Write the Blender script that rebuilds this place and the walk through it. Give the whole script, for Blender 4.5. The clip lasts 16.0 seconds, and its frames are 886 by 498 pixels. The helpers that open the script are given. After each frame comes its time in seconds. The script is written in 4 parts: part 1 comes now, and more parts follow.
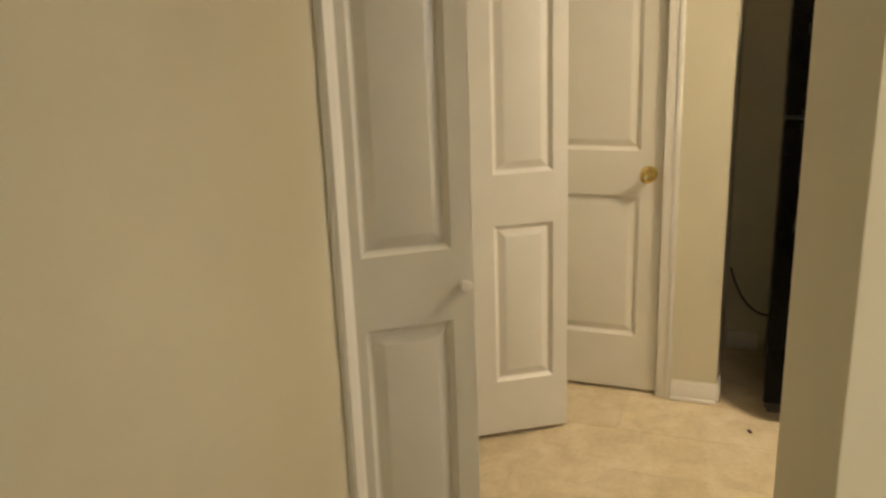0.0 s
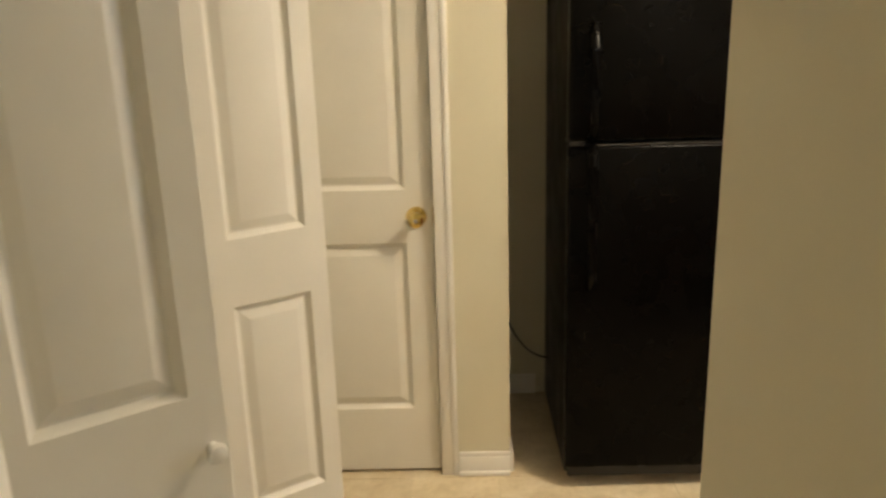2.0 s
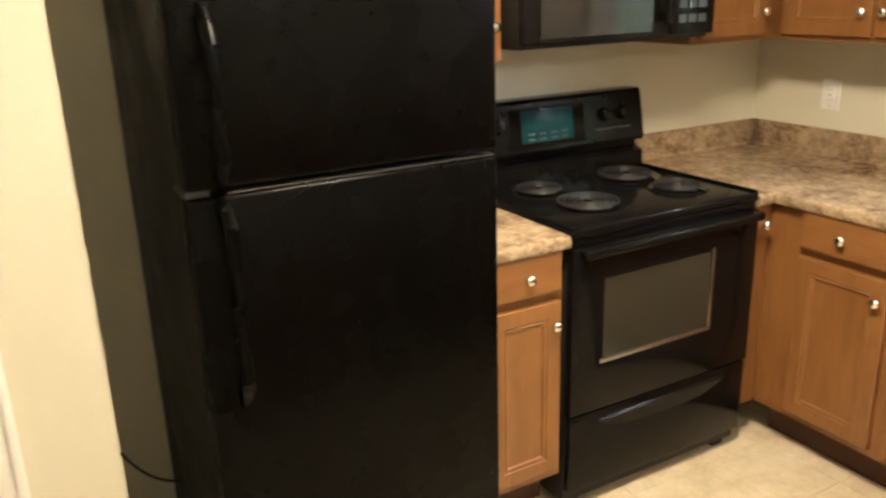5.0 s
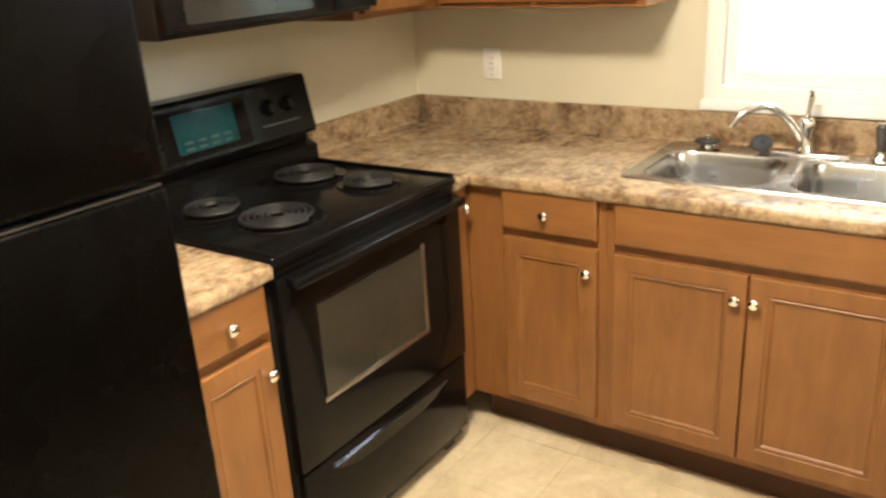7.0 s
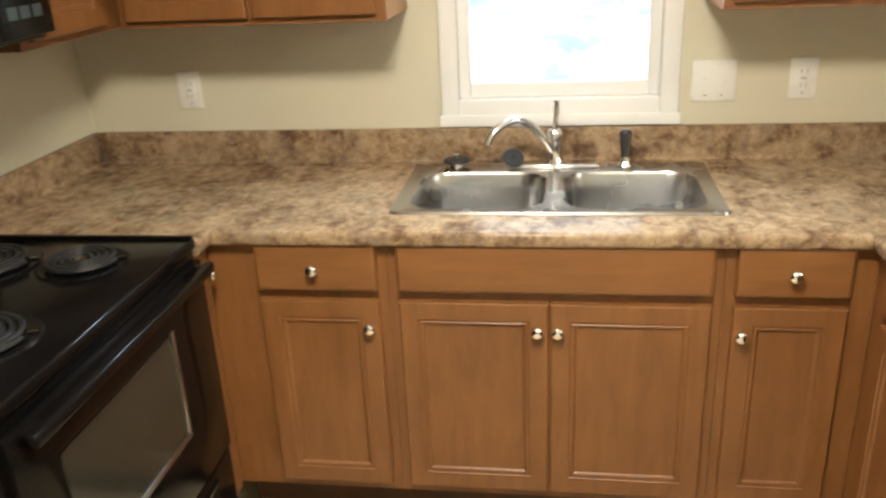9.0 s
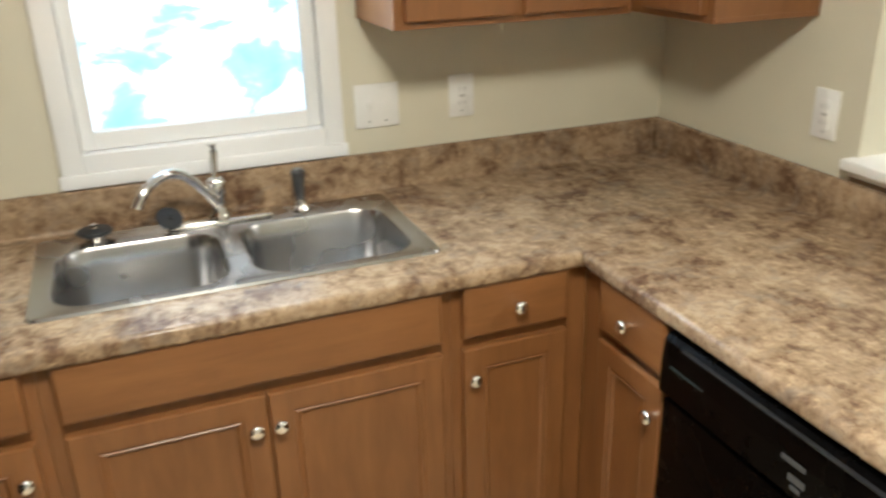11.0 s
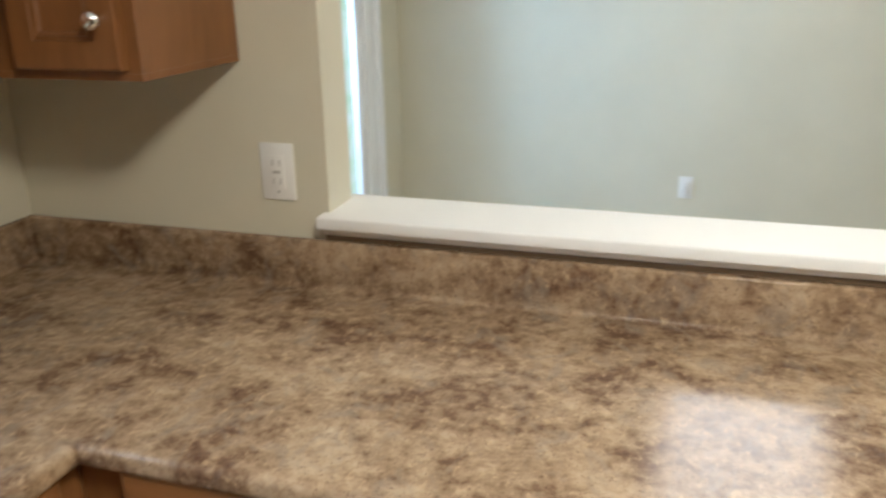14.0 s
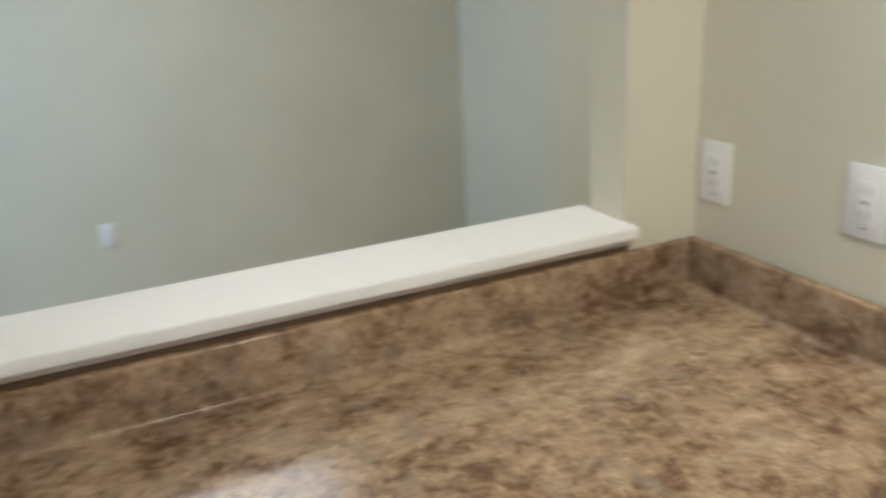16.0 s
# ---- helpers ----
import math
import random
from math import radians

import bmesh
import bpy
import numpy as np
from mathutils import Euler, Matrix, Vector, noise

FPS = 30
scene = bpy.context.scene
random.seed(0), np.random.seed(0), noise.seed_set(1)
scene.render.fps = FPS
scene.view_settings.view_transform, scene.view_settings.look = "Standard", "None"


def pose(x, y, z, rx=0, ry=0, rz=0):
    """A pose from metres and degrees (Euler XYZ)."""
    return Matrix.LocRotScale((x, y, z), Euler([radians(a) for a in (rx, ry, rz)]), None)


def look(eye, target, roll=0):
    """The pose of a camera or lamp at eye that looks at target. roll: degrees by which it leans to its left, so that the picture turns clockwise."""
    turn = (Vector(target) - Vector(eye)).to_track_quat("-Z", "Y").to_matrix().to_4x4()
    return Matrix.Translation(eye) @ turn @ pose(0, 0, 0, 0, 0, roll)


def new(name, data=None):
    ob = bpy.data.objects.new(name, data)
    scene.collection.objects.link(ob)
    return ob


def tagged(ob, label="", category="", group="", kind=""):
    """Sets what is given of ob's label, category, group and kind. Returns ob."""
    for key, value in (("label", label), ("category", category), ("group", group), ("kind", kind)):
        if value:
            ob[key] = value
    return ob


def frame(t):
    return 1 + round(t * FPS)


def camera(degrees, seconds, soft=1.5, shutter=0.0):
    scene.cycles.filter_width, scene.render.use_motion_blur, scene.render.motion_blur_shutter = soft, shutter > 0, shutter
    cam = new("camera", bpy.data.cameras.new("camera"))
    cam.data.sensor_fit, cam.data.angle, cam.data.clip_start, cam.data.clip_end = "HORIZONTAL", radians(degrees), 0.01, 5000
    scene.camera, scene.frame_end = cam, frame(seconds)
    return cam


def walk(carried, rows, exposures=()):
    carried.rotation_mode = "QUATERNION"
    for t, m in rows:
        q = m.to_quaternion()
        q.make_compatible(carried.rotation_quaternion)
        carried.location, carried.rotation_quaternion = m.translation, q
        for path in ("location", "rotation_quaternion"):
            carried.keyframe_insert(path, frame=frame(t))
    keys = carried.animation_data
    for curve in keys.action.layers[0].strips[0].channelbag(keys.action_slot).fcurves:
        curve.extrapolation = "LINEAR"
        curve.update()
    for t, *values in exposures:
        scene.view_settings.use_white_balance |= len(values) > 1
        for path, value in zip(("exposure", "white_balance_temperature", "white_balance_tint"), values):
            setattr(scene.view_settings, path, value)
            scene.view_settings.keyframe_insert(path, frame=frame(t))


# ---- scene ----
cam = camera(56.7, 16.0, soft=2.4, shutter=0.5)
PATH = [
    (0, (3.939, -2.58, 1.607), (2.154, -3.293, 1.055), -2.2),
    (0.5, (3.761, -2.665, 1.593), (1.924, -3.236, 1.047), -2.4),
    (1, (3.582, -2.732, 1.602), (1.706, -3.151, 1.05), -2.3),
    (1.5, (3.417, -2.793, 1.601), (1.51, -3.041, 1.053), -2.3),
    (2, (3.267, -2.856, 1.615), (1.348, -2.901, 1.053), -1.8),
    (2.5, (3.135, -2.91, 1.628), (1.226, -2.748, 1.055), -0.9),
    (3, (2.992, -2.91, 1.629), (1.105, -2.589, 1.049), -0.1),
    (3.2, (2.931, -2.91, 1.616), (1.053, -2.53, 1.041), -0.4),
    (5.3, (2.307, -2.827, 1.583), (0.714, -1.794, 0.954), -2.1),
    (5.5, (2.282, -2.814, 1.58), (0.739, -1.712, 0.942), -2.4),
    (6, (2.16, -2.787, 1.572), (0.776, -1.507, 0.904), -2.3),
    (6.5, (2.054, -2.724, 1.573), (0.824, -1.307, 0.881), -2.9),
    (7, (1.957, -2.66, 1.563), (0.874, -1.129, 0.868), -3.5),
    (7.5, (1.863, -2.611, 1.557), (0.943, -0.975, 0.866), -3.9),
    (8, (1.745, -2.566, 1.575), (1.026, -0.838, 0.868), -3.8),
    (8.2, (1.693, -2.546, 1.579), (1.063, -0.787, 0.866), -3.6),
    (10.3, (1.352, -2.205, 1.604), (1.615, -0.372, 0.85), -2.2),
    (10.5, (1.35, -2.169, 1.596), (1.706, -0.349, 0.849), -2.2),
    (11, (1.3, -2.074, 1.598), (1.973, -0.348, 0.844), -1.5),
    (11.5, (1.269, -1.969, 1.591), (2.236, -0.393, 0.828), -1.5),
    (12, (1.278, -1.851, 1.574), (2.481, -0.452, 0.803), -0.3),
    (12.5, (1.312, -1.765, 1.545), (2.691, -0.522, 0.8), -1.5),
    (13, (1.343, -1.661, 1.557), (2.867, -0.607, 0.806), -2.3),
    (13.5, (1.362, -1.545, 1.546), (3.041, -0.719, 0.838), -1.8),
    (14, (1.394, -1.44, 1.538), (3.193, -0.871, 0.875), -1.1),
    (14.5, (1.44, -1.375, 1.522), (3.318, -1.097, 0.894), -1.7),
    (15, (1.499, -1.314, 1.532), (3.4, -1.374, 0.913), -2.3),
    (15.5, (1.557, -1.301, 1.537), (3.413, -1.7, 0.909), -3.3),
    (15.9, (1.607, -1.294, 1.544), (3.374, -1.97, 0.895), -3.3),
    (16, (1.629, -1.288, 1.539), (3.349, -2.075, 0.888), -3.0),
]
walk(cam, [(t, look(eye, target, roll)) for t, eye, target, roll in PATH],
     exposures=[(0, -0.28, 6900, 9), (1.5, -0.12, 6600, 9), (3.2, 0.02, 6250, 9), (5.3, 0.97, 6050, 9), (7.0, 1.02, 6000, 8), (8.2, 0.82, 5800, 7),
                (10.3, 0.40, 5280, 5), (12.5, 0.20, 5080, 6), (14.5, -0.17, 5200, 8), (16, -0.50, 5100, 7)])

# ---- light ----
world = bpy.data.worlds.new("world")
scene.world = world
world.use_nodes = True
wnt = world.node_tree
sky = wnt.nodes.new("ShaderNodeTexSky")
sky.sky_type = "NISHITA"
sky.sun_disc = False
sky.sun_elevation, sky.sun_rotation = radians(51), radians(196)
wnt.nodes["Background"].inputs["Strength"].default_value = 0.12
wnt.links.new(sky.outputs[0], wnt.nodes["Background"].inputs[0])


def area_lamp(name, m, sx, sy, power, color):
    data = bpy.data.lights.new(name, "AREA")
    data.shape, data.size, data.size_y, data.energy, data.color = "RECTANGLE", sx, sy, power, color
    ob = new(name, data)
    ob.matrix_world = m
    return ob


sun_data = bpy.data.lights.new("sun", "SUN")
sun_data.energy, sun_data.angle, sun_data.color = 2.5, radians(0.6), (1, 0.95, 0.88)
sun = new("sun", sun_data)
sun.matrix_world = look((0, 0, 30), (4, 14, 12))
area_lamp("kitchen_light", pose(1.40, -1.85, 2.345), 0.34, 0.34, 40, (1.0, 0.82, 0.575))
area_lamp("dining_light", pose(4.20, -1.72, 2.345), 1.10, 0.58, 17.5, (1.0, 0.89, 0.75))
area_lamp("kitchen_window_daylight", pose(1.49, 0.08, 1.78, -90), 0.52, 0.34, 11, (0.93, 0.97, 1.0))
area_lamp("patio_daylight", look((4.76, 0.78, 1.50), (5.10, -1.0, 1.25)), 0.46, 1.30, 40, (0.56, 0.78, 1.0))


# ---- materials ----
def mat_base(name, rough=0.5, metal=0.0, color=(0.5, 0.5, 0.5)):
    m = bpy.data.materials.new(name)
    m.use_nodes = True
    b = m.node_tree.nodes["Principled BSDF"]
    b.inputs["Roughness"].default_value = rough
    b.inputs["Metallic"].default_value = metal
    b.inputs["Base Color"].default_value = (*color, 1)
    return m, m.node_tree, b


def coords(nt, scale=(1, 1, 1)):
    mp = nt.nodes.new("ShaderNodeMapping")
    geo = nt.nodes.new("ShaderNodeNewGeometry")
    mp.inputs["Scale"].default_value = scale
    nt.links.new(geo.outputs["Position"], mp.inputs[0])
    return mp.outputs[0]


def noise_tex(nt, vec, scale, detail=4.0, rough=0.55, distort=0.0):
    n = nt.nodes.new("ShaderNodeTexNoise")
    n.inputs["Scale"].default_value = scale
    n.inputs["Detail"].default_value = detail
    n.inputs["Roughness"].default_value = rough
    n.inputs["Distortion"].default_value = distort
    nt.links.new(vec, n.inputs["Vector"])
    return n.outputs[0]


def ramp(nt, fac, stops):
    r = nt.nodes.new("ShaderNodeValToRGB")
    e = r.color_ramp.elements
    while len(e) < len(stops):
        e.new(0.5)
    for el, (p, c) in zip(e, stops):
        el.position, el.color = p, (*c, 1)
    nt.links.new(fac, r.inputs[0])
    return r.outputs[0]


def mix(nt, fac, a, b, mode="MIX"):
    n = nt.nodes.new("ShaderNodeMix")
    n.data_type, n.blend_type = "RGBA", mode
    for socket, value in ((n.inputs[0], fac), (n.inputs[6], a), (n.inputs[7], b)):
        if isinstance(value, (int, float)):
            socket.default_value = value
        elif isinstance(value, tuple):
            socket.default_value = (*value, 1)
        else:
            nt.links.new(value, socket)
    return n.outputs[2]


def bump(nt, b, height, strength, dist=0.001):
    n = nt.nodes.new("ShaderNodeBump")
    n.inputs["Strength"].default_value, n.inputs["Distance"].default_value = strength, dist
    nt.links.new(height, n.inputs["Height"])
    nt.links.new(n.outputs[0], b.inputs["Normal"])


def plain(name, color, rough, metal=0.0, vary=0.08, scale=9.0, grain=180.0, bumps=0.08, rough_vary=0.08):
    """Painted, moulded or metal surface: slow stains, fine grain and relief."""
    m, nt, b = mat_base(name, rough, metal)
    v = coords(nt)
    slow, fine = noise_tex(nt, v, scale, 5), noise_tex(nt, v, grain, 2)
    lo = tuple(c * (1 - vary) for c in color)
    hi = tuple(min(1, c * (1 + vary)) for c in color)
    nt.links.new(ramp(nt, slow, [(0.3, lo), (0.7, hi)]), b.inputs["Base Color"])
    r = ramp(nt, slow, [(0.3, (max(0, rough - rough_vary),) * 3), (0.7, (rough + rough_vary,) * 3)])
    nt.links.new(r, b.inputs["Roughness"])
    bump(nt, b, fine, bumps)
    return m


def wood(name, axis, dark, light):
    """Stained maple with the grain along one axis."""
    m, nt, b = mat_base(name, 0.38)
    s = [11.0, 11.0, 11.0]
    s[axis] = 1.8
    v = coords(nt, tuple(s))
    grain = noise_tex(nt, v, 2.2, 7, 0.6, 0.6)
    s2 = [60.0, 60.0, 60.0]
    s2[axis] = 4.0
    pores = noise_tex(nt, coords(nt, tuple(s2)), 4.0, 3, 0.6)
    cloud = noise_tex(nt, coords(nt), 5.0, 4)
    c = ramp(nt, grain, [(0.15, dark), (0.5, tuple((a + d) / 2 for a, d in zip(dark, light))), (0.9, light)])
    c = mix(nt, 0.10, c, ramp(nt, pores, [(0.35, (0.45, 0.4, 0.36)), (0.65, (1, 1, 1))]), "MULTIPLY")
    c = mix(nt, 0.38, c, ramp(nt, cloud, [(0.3, (0.68, 0.66, 0.62)), (0.7, (1, 1, 1))]), "MULTIPLY")
    info = nt.nodes.new("ShaderNodeObjectInfo")
    c = mix(nt, 0.18, c, ramp(nt, info.outputs["Random"], [(0, (0.75, 0.72, 0.7)), (1, (1, 1, 1))]), "MULTIPLY")
    nt.links.new(c, b.inputs["Base Color"])
    bump(nt, b, pores, 0.08, 0.0006)
    return m


def laminate():
    """Brown mottled stone-look laminate: dark clusters, golden grains and grey veils."""
    m, nt, b = mat_base("counter_laminate", 0.2)
    v = coords(nt, (1.25, 0.9, 1.1))
    cluster = noise_tex(nt, v, 6.5, 6, 0.66, 0.3)
    grain = noise_tex(nt, v, 29.0, 5, 0.66, 0.5)
    flake = noise_tex(nt, coords(nt, (1.0, 1.4, 1.2)), 48.0, 3, 0.6, 0.5)
    fine = noise_tex(nt, v, 150.0, 3, 0.65, 0.4)
    veil = noise_tex(nt, coords(nt, (1.0, 1.3, 1.0)), 13.0, 5, 0.62, 0.9)

    def weigh(fac, k, rest):
        n = nt.nodes.new("ShaderNodeMath")
        n.operation = "MULTIPLY_ADD"
        n.inputs[1].default_value = k
        nt.links.new(fac, n.inputs[0])
        if isinstance(rest, float):
            n.inputs[2].default_value = rest
        else:
            nt.links.new(rest, n.inputs[2])
        return n.outputs[0]

    mottle = weigh(cluster, 0.50, weigh(grain, 0.34, weigh(flake, 0.16, 0.0)))
    c = ramp(nt, mottle, [(0.370, (0.100, 0.056, 0.034)), (0.435, (0.172, 0.106, 0.061)), (0.49, (0.280, 0.192, 0.112)),
                          (0.55, (0.385, 0.276, 0.168)), (0.65, (0.515, 0.400, 0.262))])
    c = mix(nt, ramp(nt, veil, [(0.52, (0,) * 3), (0.68, (0.6,) * 3)]), c, (0.275, 0.222, 0.165))
    c = mix(nt, ramp(nt, flake, [(0.60, (0,) * 3), (0.70, (0.55,) * 3)]), c, (0.50, 0.35, 0.20))
    c = mix(nt, ramp(nt, fine, [(0.32, (0.55,) * 3), (0.43, (0,) * 3)]), c, (0.10, 0.058, 0.036))
    nt.links.new(c, b.inputs["Base Color"])
    nt.links.new(ramp(nt, grain, [(0.35, (0.12,) * 3), (0.65, (0.20,) * 3)]), b.inputs["Roughness"])
    b.inputs["Specular IOR Level"].default_value = 0.23
    bump(nt, b, flake, 0.05, 0.0006)
    return m


def tile_mat():
    """Beige vinyl with a stone cloud in it."""
    m, nt, b = mat_base("floor_vinyl", 0.35)
    v = coords(nt)
    a, c2 = noise_tex(nt, v, 7.0, 6, 0.6, 0.6), noise_tex(nt, v, 45.0, 4, 0.6)
    c = ramp(nt, a, [(0.3, (0.60, 0.49, 0.32)), (0.5, (0.72, 0.61, 0.42)), (0.7, (0.80, 0.70, 0.52))])
    c = mix(nt, 0.3, c, ramp(nt, c2, [(0.35, (0.7, 0.64, 0.54)), (0.65, (1, 1, 1))]), "MULTIPLY")
    info = nt.nodes.new("ShaderNodeObjectInfo")
    c = mix(nt, 0.35, c, ramp(nt, info.outputs["Random"], [(0, (0.8, 0.78, 0.74)), (1, (1, 1, 1))]), "MULTIPLY")
    nt.links.new(c, b.inputs["Base Color"])
    nt.links.new(ramp(nt, c2, [(0.3, (0.28,) * 3), (0.7, (0.45,) * 3)]), b.inputs["Roughness"])
    bump(nt, b, c2, 0.1)
    return m


def glow(name, strength, stops, scale, squash=(1, 1, 1)):
    m = bpy.data.materials.new(name)
    m.use_nodes = True
    nt = m.node_tree
    nt.nodes.remove(nt.nodes["Principled BSDF"])
    e = nt.nodes.new("ShaderNodeEmission")
    e.inputs[1].default_value = strength
    n = noise_tex(nt, coords(nt, squash), scale, 5, 0.55, 0.4)
    nt.links.new(ramp(nt, n, stops), e.inputs[0])
    nt.links.new(e.outputs[0], nt.nodes["Material Output"].inputs[0])
    return m


def glass_mat():
    m, nt, b = mat_base("clear_glass", 0.02)
    b.inputs["Transmission Weight"].default_value = 1.0
    b.inputs["IOR"].default_value = 1.45
    b.inputs["Base Color"].default_value = (0.97, 1, 0.99, 1)
    return m


def brushed(name, color, rough):
    m, nt, b = mat_base(name, rough, 1.0, color)
    n = noise_tex(nt, coords(nt), 5.0, 2)
    nt.links.new(ramp(nt, n, [(0.3, (rough - 0.03,) * 3), (0.7, (rough + 0.04,) * 3)]), b.inputs["Roughness"])
    nt.links.new(ramp(nt, noise_tex(nt, coords(nt), 6.0, 3), [(0.3, tuple(c * 0.85 for c in color)), (0.7, color)]), b.inputs["Base Color"])
    return m


WALL = plain("wall_paint", (0.65, 0.612, 0.476), 0.62, vary=0.035, scale=3.0, grain=260.0, bumps=0.22)
CEIL = plain("ceiling_paint", (0.80, 0.78, 0.72), 0.8, vary=0.03, grain=120.0, bumps=0.4)
WHITE = plain("white_trim_paint", (0.82, 0.80, 0.75), 0.48, vary=0.03, scale=6.0, bumps=0.05)
DOORW = plain("white_door_paint", (0.76, 0.735, 0.665), 0.42, vary=0.03, scale=5.0, grain=320.0, bumps=0.12)
VINYL = plain("white_vinyl", (0.88, 0.88, 0.87), 0.45, vary=0.015, scale=4.0, bumps=0.0, rough_vary=0.01)
SILL = plain("white_sill_paint", (0.86, 0.85, 0.81), 0.62, vary=0.02, scale=8.0, bumps=0.06)
PLATE = plain("white_plastic", (0.82, 0.81, 0.77), 0.3, vary=0.02, bumps=0.02)
SLOT = plain("slot_shadow", (0.48, 0.46, 0.43), 0.6)
WOOD_V = wood("maple_upright", 2, (0.180, 0.073, 0.021), (0.295, 0.132, 0.040))
WOOD_X = wood("maple_along_x", 0, (0.180, 0.073, 0.021), (0.295, 0.132, 0.040))
WOOD_Y = wood("maple_along_y", 1, (0.180, 0.073, 0.021), (0.295, 0.132, 0.040))
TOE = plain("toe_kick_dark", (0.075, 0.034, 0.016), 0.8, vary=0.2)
LAM = laminate()
TILE = tile_mat()
GROUT = plain("vinyl_joint", (0.62, 0.52, 0.35), 0.55, vary=0.1, scale=20)
CARPET = plain("carpet", (0.36, 0.29, 0.20), 0.95, vary=0.15, scale=12, grain=400, bumps=0.9)
BLACK = plain("black_enamel", (0.005, 0.0046, 0.0045), 0.16, vary=0.2, grain=90, bumps=0.02, rough_vary=0.04)
FRIDGE = plain("fridge_black", (0.0014, 0.0012, 0.0010), 0.27, vary=0.15, grain=700, bumps=0.16, rough_vary=0.04)
BLACK_SIDE = plain("black_side", (0.016, 0.015, 0.0135), 0.42, vary=0.2, grain=500, bumps=0.2)
RUBBER = plain("black_rubber", (0.015, 0.015, 0.015), 0.55, vary=0.2)
DGLASS = plain("dark_glass", (0.018, 0.018, 0.016), 0.06, vary=0.1, bumps=0.0, rough_vary=0.02)
OVGLASS = plain("oven_glass", (0.030, 0.028, 0.020), 0.12, vary=0.08, scale=2.5, bumps=0.0, rough_vary=0.02)
# Teal base colour stands in for window daylight reflected in display glass.
TEAL = plain("display_teal_reflection", (0.006, 0.044, 0.050), 0.36, vary=0.3, scale=16, bumps=0.0, rough_vary=0.02)
COIL = plain("burner_iron", (0.018, 0.017, 0.017), 0.5, metal=0.1, vary=0.25, scale=40)
GREYP = plain("grey_print", (0.07, 0.07, 0.07), 0.55)
DIM = plain("dim_print", (0.03, 0.045, 0.045), 0.4)
TRIMM = brushed("silver_trim", (0.42, 0.42, 0.40), 0.3)
DARKTRIM = brushed("dark_silver_trim", (0.16, 0.155, 0.15), 0.38)
STEEL = brushed("stainless_steel", (0.50, 0.49, 0.475), 0.25)
CHROME = plain("chrome", (0.80, 0.79, 0.77), 0.08, metal=1.0, vary=0.03, bumps=0.0, rough_vary=0.03)
NICKEL = plain("satin_nickel", (0.90, 0.89, 0.87), 0.11, metal=1.0, vary=0.04, bumps=0.02, rough_vary=0.05)
BRASS = plain("polished_brass", (0.80, 0.62, 0.24), 0.09, metal=1.0, vary=0.06, bumps=0.0, rough_vary=0.04)
COIL.node_tree.nodes["Principled BSDF"].inputs["Specular IOR Level"].default_value = 0.2
TEAL.node_tree.nodes["Principled BSDF"].inputs["Specular IOR Level"].default_value = 0.12
for dull in (FRIDGE, BLACK, BLACK_SIDE):
    dull.node_tree.nodes["Principled BSDF"].inputs["Specular IOR Level"].default_value = 0.08 if dull is FRIDGE else 0.15
GLASS = glass_mat()
DIFFUSER = glow("lamp_diffuser", 5.0, [(0.3, (1.0, 0.76, 0.52)), (0.7, (1.0, 0.80, 0.57))], 3.0)
OUT_SKY = glow("bright_distance", 2.2, [(0.32, (0.26, 0.43, 0.46)), (0.43, (0.34, 0.48, 0.50)), (0.52, (1, 1, 1))], 1.1, (1, 1, 1.6))
OUT_GREEN = glow("green_distance", 1.0, [(0.30, (0.50, 0.70, 0.40)), (0.46, (0.74, 0.90, 0.62)), (0.60, (0.92, 1.0, 0.84))], 1.6, (0.6, 0.6, 1.6))


# ---- mesh helpers ----
def finish(name, bm, mats, parent=None, smooth=False, sharp=40):
    me = bpy.data.meshes.new(name)
    bmesh.ops.recalc_face_normals(bm, faces=bm.faces)
    bm.to_mesh(me)
    bm.free()
    for m in (mats if isinstance(mats, (list, tuple)) else [mats]):
        me.materials.append(m)
    if smooth:
        for p in me.polygons:
            p.use_smooth = True
        me.set_sharp_from_angle(angle=radians(sharp))
    ob = new(name, me)
    if parent:
        ob.parent = parent
    return ob


def add_box(bm, x0, x1, y0, y1, z0, z1, bevel=0.0, seg=2, mi=0):
    r = bmesh.ops.create_cube(bm, size=1, matrix=Matrix.Translation(((x0 + x1) / 2, (y0 + y1) / 2, (z0 + z1) / 2)) @
                              Matrix.Diagonal((abs(x1 - x0), abs(y1 - y0), abs(z1 - z0), 1)))
    faces = list({f for v in r["verts"] for f in v.link_faces})
    for f in faces:
        f.material_index = mi
    if bevel:
        edges = list({e for v in r["verts"] for e in v.link_edges})
        b = bmesh.ops.bevel(bm, geom=edges, offset=bevel, segments=seg, affect="EDGES", profile=0.5)
        for f in b["faces"]:
            f.material_index = mi


def box(name, x0, x1, y0, y1, z0, z1, mat, parent=None, bevel=0.0, seg=2):
    bm = bmesh.new()
    add_box(bm, x0, x1, y0, y1, z0, z1, bevel, seg)
    return finish(name, bm, mat, parent, smooth=bevel > 0)


def boxes(name, rows, mat, parent=None, bevel=0.0):
    bm = bmesh.new()
    for r in rows:
        add_box(bm, *r, bevel)
    return finish(name, bm, mat, parent, smooth=bevel > 0)


